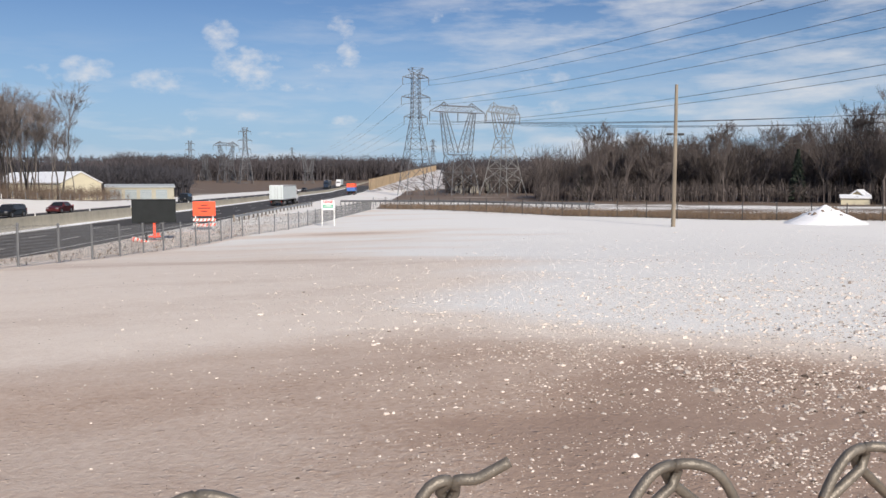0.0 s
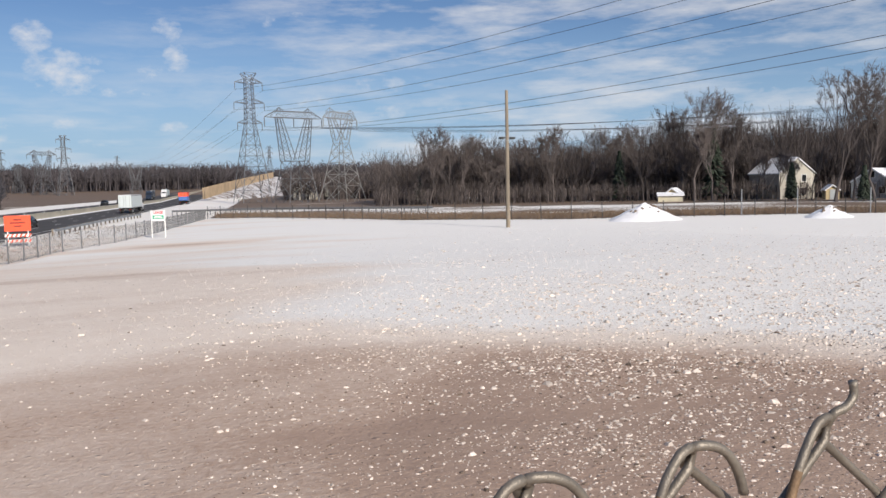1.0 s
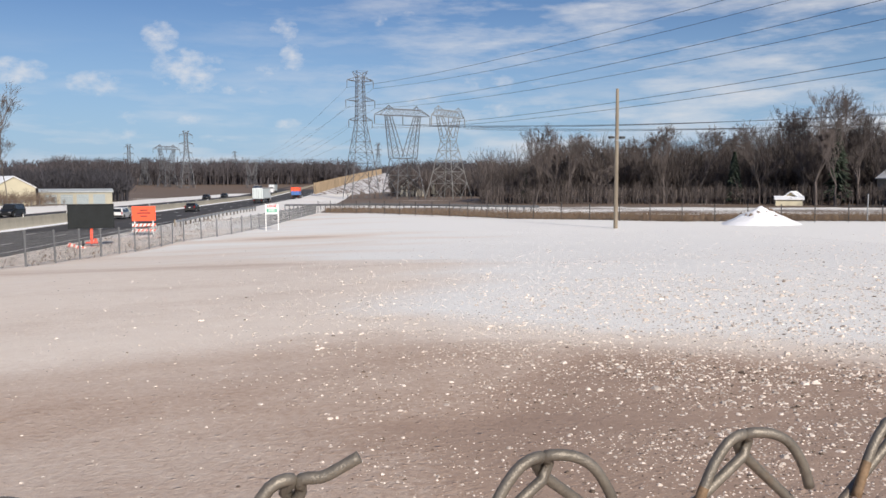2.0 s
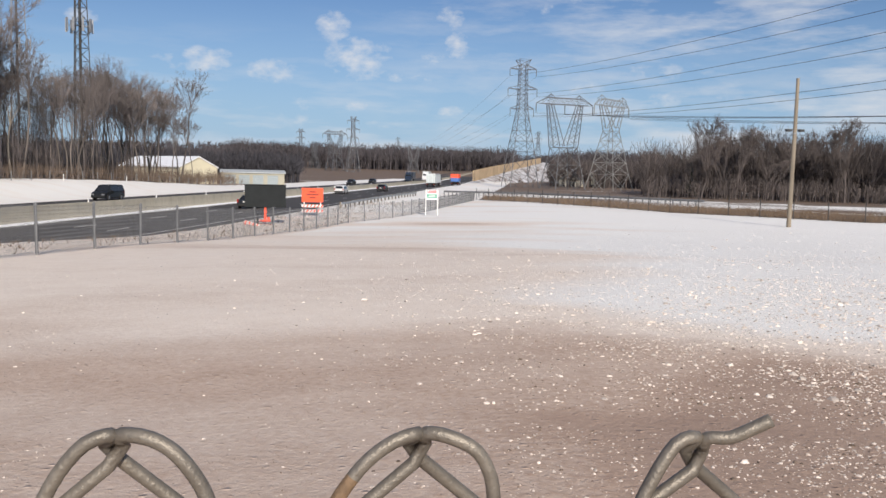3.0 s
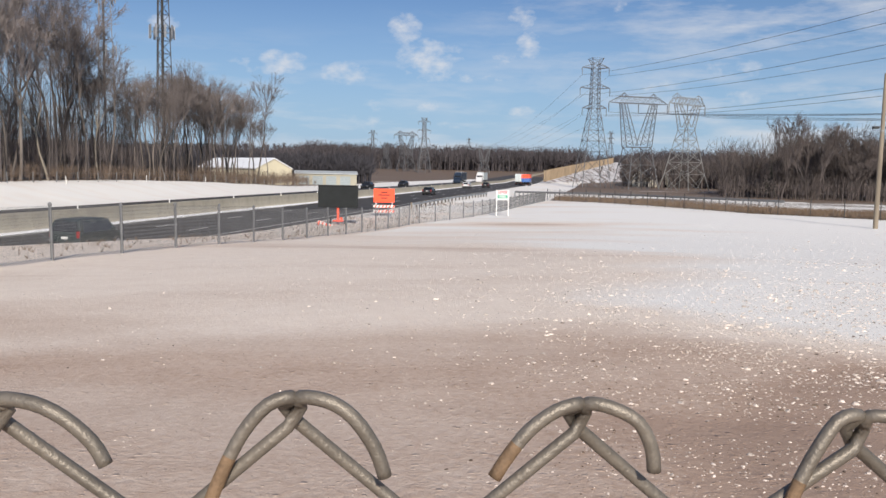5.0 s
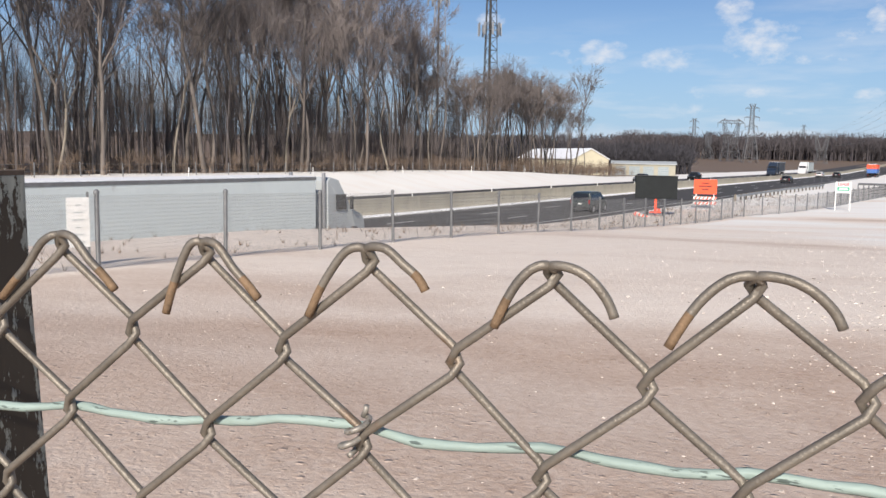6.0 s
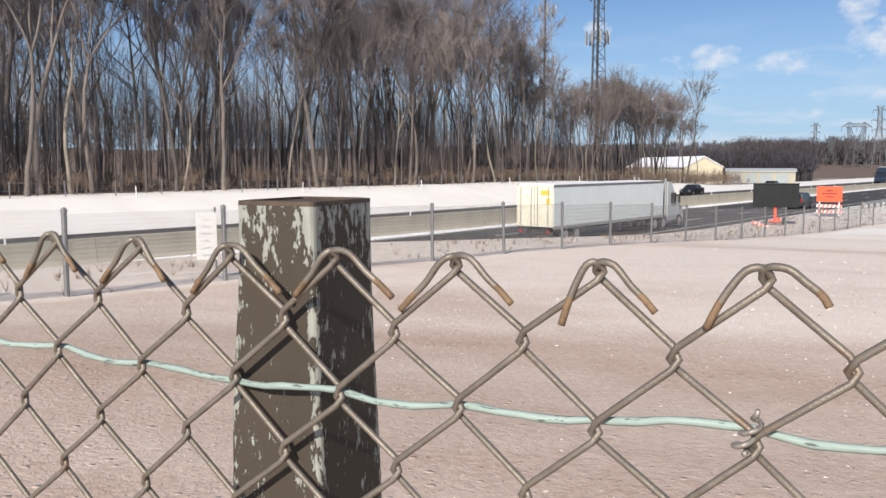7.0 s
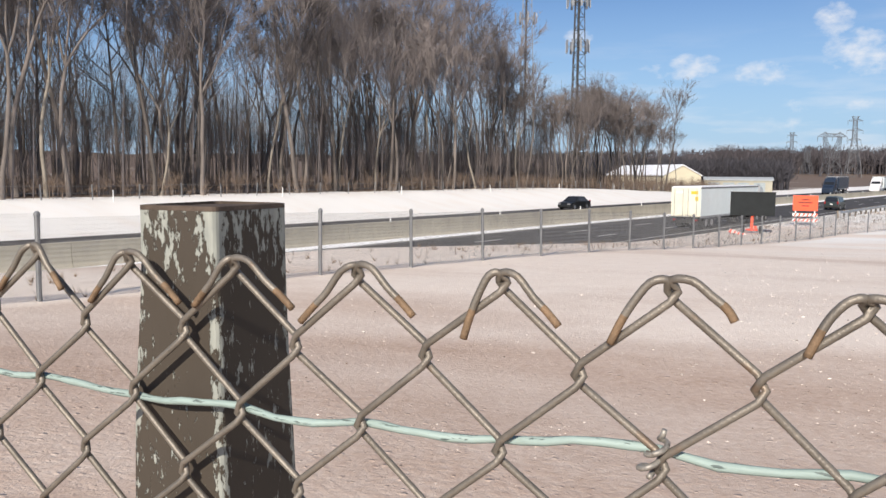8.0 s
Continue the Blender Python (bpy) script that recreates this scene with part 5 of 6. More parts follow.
# ---- trees ----
def bare_tree(seed, height, spread, limbs, subs, twigs, thick, first=0.3):
    """A leafless tree: a trunk mesh and a crown mesh of limbs, branches and twigs."""
    rs = random.Random(seed)
    trunk, crown = Buf(), Buf()
    bend = [Vector((rs.uniform(-1, 1), rs.uniform(-1, 1), 0)) * 0.018 * height for _ in range(6)]
    line, p = [], Vector((0, 0, -0.4))
    n = 7
    for i in range(n + 1):
        t = i / n
        line.append(Vector((0, 0, -0.4 + (height * 0.97 + 0.4) * t)) + bend[0] * t + bend[1] * math.sin(3 * t) + bend[2] * math.sin(7 * t) * 0.5)
    radii = [thick * (1 - 0.93 * (i / n) ** 0.85) + 0.012 for i in range(n + 1)]
    radii[0] *= 1.35
    trunk.tube(line, radii, 7, False)

    def on(t):
        i = min(n - 1, int(t * n))
        return line[i].lerp(line[i + 1], t * n - i), radii[i] + (radii[i + 1] - radii[i]) * (t * n - i)

    def grow(start, way, length, r, level):
        pts, d = [start], way.normalized()
        k = 4 if level == 0 else 3 if level == 1 else 1
        for i in range(k):
            d = (d + Vector((rs.uniform(-1, 1), rs.uniform(-1, 1), rs.uniform(-0.2, 0.9))) * (0.2 if level < 2 else 0.1)).normalized()
            pts.append(pts[-1] + d * length / k)
        rr = [r * (1 - 0.82 * i / k) for i in range(k + 1)]
        crown.tube(pts, rr, 4 if level == 0 else 3, False)
        if level == 2:
            return
        for j in range(subs if level == 0 else twigs):
            t = rs.uniform(0.25, 1.0)
            i = min(k - 1, int(t * k))
            q = pts[i].lerp(pts[i + 1], t * k - i)
            side = Vector((rs.uniform(-1, 1), rs.uniform(-1, 1), rs.uniform(-0.15, 0.8)))
            grow(q, d * 0.8 + side * 0.9, length * rs.uniform(0.35, 0.6), max(0.010, r * (0.45 if level == 0 else 0.42)), level + 1)

    for i in range(limbs):
        t = first + (1 - first) * (i + rs.random()) / limbs
        q, r = on(min(t, 0.985))
        a = rs.uniform(0, math.tau)
        reach = spread * (1.1 - 0.75 * (t - first) / (1 - first)) * rs.uniform(0.6, 1.15)
        grow(q, Vector((math.cos(a), math.sin(a), rs.uniform(0.55, 1.5))), reach, max(0.02, r * 0.55), 0)
    return trunk.mesh("trunk", BARK, True), crown.mesh("crown", TWIGS)


def forked_tree(seed, height, bole, spread, thick, fine, levels=6, bark=BARK, twig_mat=TWIGS):
    """A leafless tree whose stem forks again and again into a rounded crown."""
    rs = random.Random(seed)
    trunk, crown = Buf(), Buf()

    def way(d, lean):
        side = Vector((rs.gauss(0, 1), rs.gauss(0, 1), rs.gauss(0, 1)))
        side = (side - d * side.dot(d)).normalized()
        return (d * math.cos(lean) + side * math.sin(lean)).normalized()

    def twig(p, d, length):
        q = p + way(d, 0.5) * length
        crown.tube([p, p.lerp(q, 0.5) + Vector((0, 0, 0.04 * length)), q], [fine * 1.2, fine, fine * 0.5], 3, False)
        for _ in range(2):
            s = p.lerp(q, rs.uniform(0.3, 0.8))
            crown.tube([s, s + way(d, 0.8) * length * 0.6], [fine * 0.9, fine * 0.4], 3, False)

    def grow(p, d, length, r, level):
        k = 5 if level == 0 else 3
        pts = [p]
        for i in range(k):
            d = (way(d, rs.uniform(0.04, 0.17)) + Vector((0, 0, 0.05))).normalized()
            pts.append(pts[-1] + d * length / k)
        end = max(fine, r * 0.72)
        radii = [r + (end - r) * i / k for i in range(k + 1)]
        if level == 0:
            radii[0] *= 1.3
        (trunk if level < 2 else crown).tube(pts, radii, 7 if level < 2 else 4 if level < 4 else 3, False)
        if level >= 2:
            for _ in range(2 if level < levels else 4):
                i = rs.randrange(k)
                twig(pts[i].lerp(pts[i + 1], rs.random()), d, length * rs.uniform(0.4, 0.75))
        if level == levels:
            return
        n = 3 if level in (1, 2) or rs.random() < 0.25 else 2
        for j in range(n):
            lean = spread * rs.uniform(0.55, 1.35)
            grow(pts[-1], (way(d, lean) + Vector((0, 0, 0.12))).normalized(), length * rs.uniform(0.66, 0.92) if level else first * rs.uniform(0.8, 1.1), end * rs.uniform(0.62, 0.85), level + 1)

    first = height * (1 - bole) / 3.3
    grow(Vector((0, 0, -0.4)), Vector((rs.uniform(-0.06, 0.06), rs.uniform(-0.06, 0.06), 1)).normalized(), height * bole, thick, 0)
    return trunk.mesh("trunk", bark, True), crown.mesh("crown", twig_mat)


TREES = [bare_tree(s, h, w, l, 6, 7, k * 0.8, f) for s, h, w, l, k, f in ((1, 20, 5.6, 17, 0.22, 0.34), (2, 22, 6.2, 18, 0.25, 0.36), (3, 18, 5.0, 16, 0.18, 0.32), (4, 21, 6.6, 18, 0.24, 0.30), (5, 15, 4.4, 15, 0.15, 0.25), (6, 23, 6.0, 18, 0.26, 0.4))]
TREES = TREES[:1] + [forked_tree(s, h, b, w, k, 0.0150, 5) for s, h, b, w, k in ((31, 23, 0.46, 0.37, 0.20), (32, 21, 0.38, 0.41, 0.18), (33, 24, 0.50, 0.34, 0.22), (34, 22, 0.34, 0.38, 0.18), (35, 20, 0.45, 0.43, 0.16), (36, 22, 0.40, 0.33, 0.17))]
WIDE = [forked_tree(s, h, b, w, k, 0.019, 6, DARK_TWIGS, DARK_TWIGS) for s, h, b, w, k in ((41, 14.5, 0.26, 0.43, 0.24), (42, 15, 0.30, 0.40, 0.25), (43, 12.5, 0.32, 0.44, 0.19), (44, 13.5, 0.34, 0.38, 0.19))]


def plant(kinds, p, scale, label, group, turn=None):
    trunk, crown = rnd.choice(kinds)
    t = thing("tree", label, "tree", pose(p.x, p.y, p.z, rnd.uniform(-3, 3), rnd.uniform(-3, 3), rnd.uniform(0, 360) if turn is None else turn), group)
    part("trunk", trunk, None, t)
    part("crown", crown, None, t)
    k = scale * rnd.uniform(0.88, 1.1)
    t.scale = (k, k, k)


def left_woods():
    label = "tall leafless tree in the woods by the motorway"
    for i in range(160):
        s = rnd.uniform(2, 128)
        q = 65 + rnd.random() ** 1.5 * 40
        if s > 112 and q > 92:
            continue
        z = ground_z(s, q)
        az = math.degrees(math.atan2(q, s)) - 14.8
        plant(TREES, sq(s, q, z), mixed(0.72, 1.16, (az - 18.8) / 2), label, "trees of the left woods")
    for i in range(38):
        s = 126 + rnd.random() * 30
        q = 68 + rnd.random() * 13
        plant(TREES, sq(s, q, ground_z(s, q)), 0.80, "leafless tree at the edge of the woods", "trees of the left woods")
    for i in range(9):
        s, q = 146 + rnd.random() * 12, 66 + rnd.random() * 8
        plant(TREES, sq(s, q, ground_z(s, q)), 0.76, "leafless tree at the edge of the woods", "trees of the left woods")
    # paler trunks at the front
    for i in range(9):
        s, q = 22 + i * 10 + rnd.uniform(-3, 3), 65.5 + rnd.random() * 4
        t = thing("tree", "pale-barked slender bare tree at the wood's edge", "tree", pose(*sq(s, q, ground_z(s, q)), rnd.uniform(-5, 5), rnd.uniform(-5, 5), rnd.uniform(0, 360)), "pale trees")
        trunk, crown = TREES[2 + i % 5]
        me = trunk.copy()
        me.materials.clear()
        me.materials.append(PALE_BARK)
        part("trunk", me, None, t)
        part("crown", crown, None, t)
        t.scale = (0.85, 0.85, 0.85)


left_woods()


def right_woods():
    for i in range(95):
        az = rnd.uniform(-66, -24)
        d = 176 + rnd.random() ** 1.4 * 60 + (rnd.uniform(0, 30) if az < -47 else 0)
        plant(WIDE, ground_at(az, d), rnd.uniform(0.58, 0.95) * mixed(0.5, 1.0, (-24 - az) / 5), "bare tree at the edge of the far wood", "trees of the right woods")
    for az, d, k in ((-26.8, 172, 0.98), (-45.0, 172, 1.36), (-44.2, 176, 1.2), (-47.4, 176, 0.95), (-53.6, 150, 1.28), (-57.5, 155, 1.0), (-31, 185, 0.95), (-62, 150, 1.2), (-50.3, 164, 0.55), (-51.2, 162, 0.5), (-46.1, 168, 1.0), (-54.6, 160, 0.95), (-55.8, 149, 1.15), (-29, 180, 0.9), (-35.5, 178, 0.95), (-38, 184, 0.95), (-41.6, 178, 0.95), (-48.9, 166, 0.6), (-50.8, 164, 0.5), (-52.2, 165, 0.6)):
        plant(WIDE[:2], ground_at(az, d), k * 1.0, "large spreading bare tree before the wood", "trees of the right woods")


right_woods()


def evergreen(az, d, h):
    rs = random.Random(int(az * -10))
    p = ground_at(az, d)
    t = thing("evergreen_tree", "dark narrow evergreen among bare trees", "tree", pose(*p))
    part("trunk", Buf().tube([(0, 0, -0.3), (0, 0, h)], [0.22, 0.02], 6, False), BARK, t)
    b = Buf()
    for i in range(420):
        u = rs.random() ** 0.8
        z = h * (0.08 + 0.9 * u)
        r = h * 0.2 * (1 - u) ** 0.8 * rs.uniform(0.5, 1.15) + 0.15
        a = rs.uniform(0, math.tau)
        o = Vector((r * math.cos(a), r * math.sin(a), z - 0.25 * r))
        i0 = Vector((0.2 * r * math.cos(a), 0.2 * r * math.sin(a), z + 0.1))
        b.tube([i0, i0.lerp(o, 0.5), o], [0.06, 0.30, 0.03], 4, False)
    part("crown", b, EVERGREEN, t)


for az, d, h in ((-46.2, 176, 15), (-40.0, 182, 11), (-51.0, 160, 7), (-55.2, 152, 6), (-58.5, 150, 9), (-56.9, 160, 6), (-57.6, 162, 7), (-26.0, 190, 8)):
    evergreen(az, d, h)


def spindles(name, label, mat, count, place, low, high, w0, w1, seed):
    """Countless thin stems and twiggy tops, as one mass."""
    rs = random.Random(seed)
    b = Buf()
    for _ in range(count):
        p = place(rs)
        if p is None:
            continue
        h = rs.uniform(low, high)
        w = rs.uniform(w0, w1)
        lean = Vector((rs.uniform(-1, 1), rs.uniform(-1, 1), 0)) * h * 0.08
        b.tube([p - Vector((0, 0, 0.3)), p + lean * 0.4 + Vector((0, 0, h * 0.55)), p + lean + Vector((0, 0, h))], [w, w * 0.7, w * 0.15], 3, False)
    tagged(part(name, b, mat, None, label), category="woods" if "wood" in name or "thicket" in name else "plants", kind="stuff")


def on_ground(az, d):
    return ground_at(az, d)


# undergrowth and stems deep in the left wood
spindles("woodland_stems", "dense grey stems deep in the wood", BARK, 520, lambda r: (lambda s, q: sq(s, q, ground_z(s, q)))(r.uniform(-5, 150), r.uniform(74, 118)), 9, 19, 0.05, 0.13, 2)
spindles("woodland_stems", "thin saplings along the wood's front", TWIGS, 170, lambda r: (lambda s, q: sq(s, q, ground_z(s, q)))(r.uniform(-5, 130), r.uniform(64.5, 76)), 4, 13, 0.035, 0.09, 12)
# woods on the right and on the far hills
def fan_trees(name, label, mat, count, place, low, high, twigs, w0, w1, seed, wide=0.3):
    """A wood too dense to count: stems that fan out into round twiggy tops."""
    rs = random.Random(seed)
    verts, faces = [], []
    for _ in range(count):
        p = place(rs)
        if p is None:
            continue
        h = rs.uniform(low, high) * (0.75 + 0.25 * rs.random())
        fork = h * rs.uniform(0.2, 0.4)
        ends = [(Vector((0, 0, -0.4)), Vector((rs.uniform(-0.04, 0.04) * h, 0, h * 0.9)), 1.5)]
        for _k in range(twigs):
            a, e = rs.uniform(0, math.tau), rs.uniform(-0.45, 1.0)
            r = h * wide * math.sqrt(max(0, 1 - e * e * 0.72)) * rs.uniform(0.35, 1.0)
            if _k % 2:
                # short outer twigs that round the top off
                q1 = Vector((r * math.cos(a), r * math.sin(a), h * (0.62 + 0.36 * e)))
                back = Vector((r * math.cos(a) * 0.9 + rs.uniform(-0.3, 0.3) * h, r * math.sin(a) * 0.9 + rs.uniform(-0.3, 0.3) * h, h * rs.uniform(0.05, 0.6))).normalized()
                ends.append((q1 - back * h * rs.uniform(0.12, 0.24), q1, 0.75))
                continue
            ends.append((Vector((0, 0, rs.uniform(fork, h * (0.45 + 0.3 * max(0, e))))), Vector((r * math.cos(a), r * math.sin(a), h * (0.62 + 0.38 * e))), 1.0))
        for q0, q1, k in ends:
            w = rs.uniform(w0, w1) * k
            n = len(verts)
            a = rs.uniform(0, math.tau)
            for t, ww in ((0.0, 1.0), (1.0, 0.35)):
                c = p + q0.lerp(q1, t)
                for j in range(3):
                    b = a + j * 2.094
                    verts.append((c.x + math.cos(b) * w * ww, c.y + math.sin(b) * w * ww, c.z + (math.sin(b * 2) * w * 0.5 if t else 0)))
            faces += [(n + j, n + (j + 1) % 3, n + 3 + (j + 1) % 3, n + 3 + j) for j in range(3)]
    me = bpy.data.meshes.new(name)
    me.from_pydata(verts, [], faces)
    me.materials.append(mat)
    tagged(new(name, me), label, "woods", kind="stuff")


def slope_place(r):
    s, u = r.uniform(350, 560), r.random() ** 0.7
    return sq(s, wall_q(s) - 4 - u * 26, near_z(s) + wall_rise(s) - 0.9 - u * 13)


fan_trees("far_woods", "dense brown winter wood beyond the dry grass", FAR_WOOD, 1500, lambda r: on_ground(r.uniform(-70, -26.5), 184 + r.random() * 75), 10, 19, 52, 0.028, 0.08, 4, 0.34)
fan_trees("far_woods", "lower end of the winter wood", FAR_WOOD, 200, lambda r: on_ground(r.uniform(-27.5, -22.8), 186 + r.random() * 75), 8, 15, 46, 0.028, 0.08, 24, 0.34)
fan_trees("far_woods", "taller dense wood behind the houses", FAR_WOOD, 480, lambda r: on_ground(r.uniform(-70, -42), 190 + r.random() * 50), 16, 23, 60, 0.028, 0.08, 14, 0.30)
fan_trees("far_woods", "low twiggy fringe of the winter wood", FAR_WOOD, 900, lambda r: on_ground(r.uniform(-70, -23), 172 + r.random() * 14), 2, 6, 14, 0.03, 0.08, 5, 0.4)
fan_trees("far_woods", "bare woods behind the pylons", FAR_WOOD, 1100, lambda r: on_ground(r.uniform(-24.5, -16.6), 304 + r.random() ** 0.7 * 130), 6, 14, 24, 0.07, 0.2, 6)
fan_trees("undergrowth", "scrub on the snowy embankment below the noise barrier", BRUSH, 130, slope_place, 1.5, 4.5, 24, 0.03, 0.09, 61, 0.5)


def thicket_place(r):
    p = sq(r.uniform(218, 280), r.uniform(66, 150))
    if math.degrees(math.atan2(-p.x, p.y)) < 0.9:
        return None
    return Vector((p.x, p.y, ground_z(p.dot(U), p.dot(W))))


def hill_place(r):
    az = r.uniform(-62, 30)
    d = 640 + r.random() ** 0.8 * 1300
    p = polar(az, d)
    s, q = p.dot(U), p.dot(W)
    if 0 < q < 56 and s < 1000:
        return None
    p.z = ground_z(s, q)
    return p


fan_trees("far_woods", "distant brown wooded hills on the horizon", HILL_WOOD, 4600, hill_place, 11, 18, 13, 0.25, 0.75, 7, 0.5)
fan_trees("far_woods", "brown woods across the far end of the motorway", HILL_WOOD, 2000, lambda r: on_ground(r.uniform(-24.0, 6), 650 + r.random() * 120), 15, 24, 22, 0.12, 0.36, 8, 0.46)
fan_trees("thicket", "dark dense thicket behind the metal sheds", HEDGE, 1100, lambda r: thicket_place(r), 7, 11, 28, 0.05, 0.17, 3, 0.42)
fan_trees("undergrowth", "brown leafless brush along the wood's edge", BRUSH, 1200, lambda r: (lambda s, q: sq(s, q, ground_z(s, q)))(r.uniform(-10, 175), 63.6 + r.random() ** 1.6 * 16), 0.7, 3.0, 26, 0.009, 0.026, 21, 0.6)
fan_trees("understorey", "thin leafless saplings along the wood's front", DARK_TWIGS, 420, lambda r: (lambda s, q: sq(s, q, ground_z(s, q)))(r.uniform(-5, 130), 64.5 + r.random() * 32), 4, 12, 34, 0.010, 0.026, 22, 0.26)
fan_trees("undergrowth", "tangled brown brush before the cream shed", BRUSH, 190, lambda r: (lambda s, q: sq(s, q, ground_z(s, q)))(r.uniform(128, 186), 65 + r.random() * 8), 1.6, 4.2, 34, 0.010, 0.028, 23, 0.5)
# twiggy tops deep in the left wood
fan_trees("woodland_tops", "fine grey-brown twigs deep in the left wood", TWIGS, 340, lambda r: (lambda s, q: sq(s, q, ground_z(s, q)))(r.uniform(0, 125), r.uniform(72, 118)), 13, 22, 60, 0.012, 0.028, 9, 0.28)


# dry grass
def grass_place(r):
    az = r.uniform(-66, -12)
    lo = float(np.interp(az, [-70, -56.1, -36.94, -25, -11.46], [112, 99, 87, 93, 124]))
    return on_ground(az, lo + 0.4 + r.random() ** 1.3 * 15)


def tufts(name, label, count, place, low, high, seed, mat):
    rs = random.Random(seed)
    b = Buf()
    for _ in range(count):
        p = place(rs)
        for k in range(5):
            a, h, w = rs.uniform(0, math.tau), rs.uniform(low, high), rs.uniform(0.003, 0.009)
            t = p + Vector((math.cos(a), math.sin(a), 0)) * h * rs.uniform(0.15, 0.9) + Vector((0, 0, h))
            side = Vector((-math.sin(a), math.cos(a), 0)) * w * (1 + p.xy.length / 40)
            b.add([p - side - Vector((0, 0, 0.04)), p + side - Vector((0, 0, 0.04)), t, p + Vector((math.cos(a), math.sin(a), 0)) * w], [(0, 1, 2), (1, 3, 2), (3, 0, 2)])
    tagged(part(name, b, mat, None, label), category="grass", kind="stuff")


tufts("dry_grass", "tall dry brown grass beyond the far fence", 9000, grass_place, 0.35, 0.85, 4, STRAW)
tufts("dry_grass", "sparse dry grass poking through roadside snow", 700, lambda r: (lambda s, q: sq(s, q, ground_z(s, q)))(r.uniform(-4, 110), r.uniform(13.5, 22.5)), 0.06, 0.26, 5, STRAW)


def bank_fence():
    f = thing("bank_fence", "low wire fence on thin posts along the snowy bank", "fence")
    me = Buf().lathe([(0.05, -0.3), (0.05, 1.15), (0.02, 1.2)], 6).mesh("post", DULL_STEEL)
    pts = [sq(s, 61.5, ground_z(s, 61.5)) for s in np.arange(0, 175, 4.0)]
    for p in pts:
        ob = part("post", me, None, f)
        ob.matrix_basis = pose(*p, rnd.uniform(-4, 4), rnd.uniform(-4, 4))
    for h in (0.5, 1.05):
        part("strand", Buf().tube([p + Vector((0, 0, h)) for p in pts], 0.014, 3), DULL_STEEL, f)
    for i in range(7):
        s = 16 + i * 17.0
        p = sq(s, 60.2, ground_z(s, 60.2))
        m = thing("marker_stake", "white plastic marker stake in the snow", "stake", pose(*p, rnd.uniform(-6, 6), rnd.uniform(-6, 6)))
        part("rod", Buf().box(-0.035, -0.02, -0.2, 0.035, 0.02, 0.9), WHITE, m)


bank_fence()


# ---- vehicles ----
def wheel(parent, x, y, r, w):
    t = part("wheel", Buf().lathe([(r * 0.62, -w / 2), (r * 0.94, -w / 2), (r, -w * 0.36), (r, w * 0.36), (r * 0.94, w / 2), (r * 0.62, w / 2)], 20, 0, (0, 0, 0), pose(0, 0, 0, 0, 90)), RUBBER, parent)
    t.matrix_basis = pose(x, y, r)
    part("rim", Buf().lathe([(r * 0.2, -w * 0.53), (r * 0.6, -w * 0.51), (r * 0.6, w * 0.51), (r * 0.2, w * 0.53)], 16, 0, (0, 0, 0), pose(0, 0, 0, 0, 90)), RIM, t)


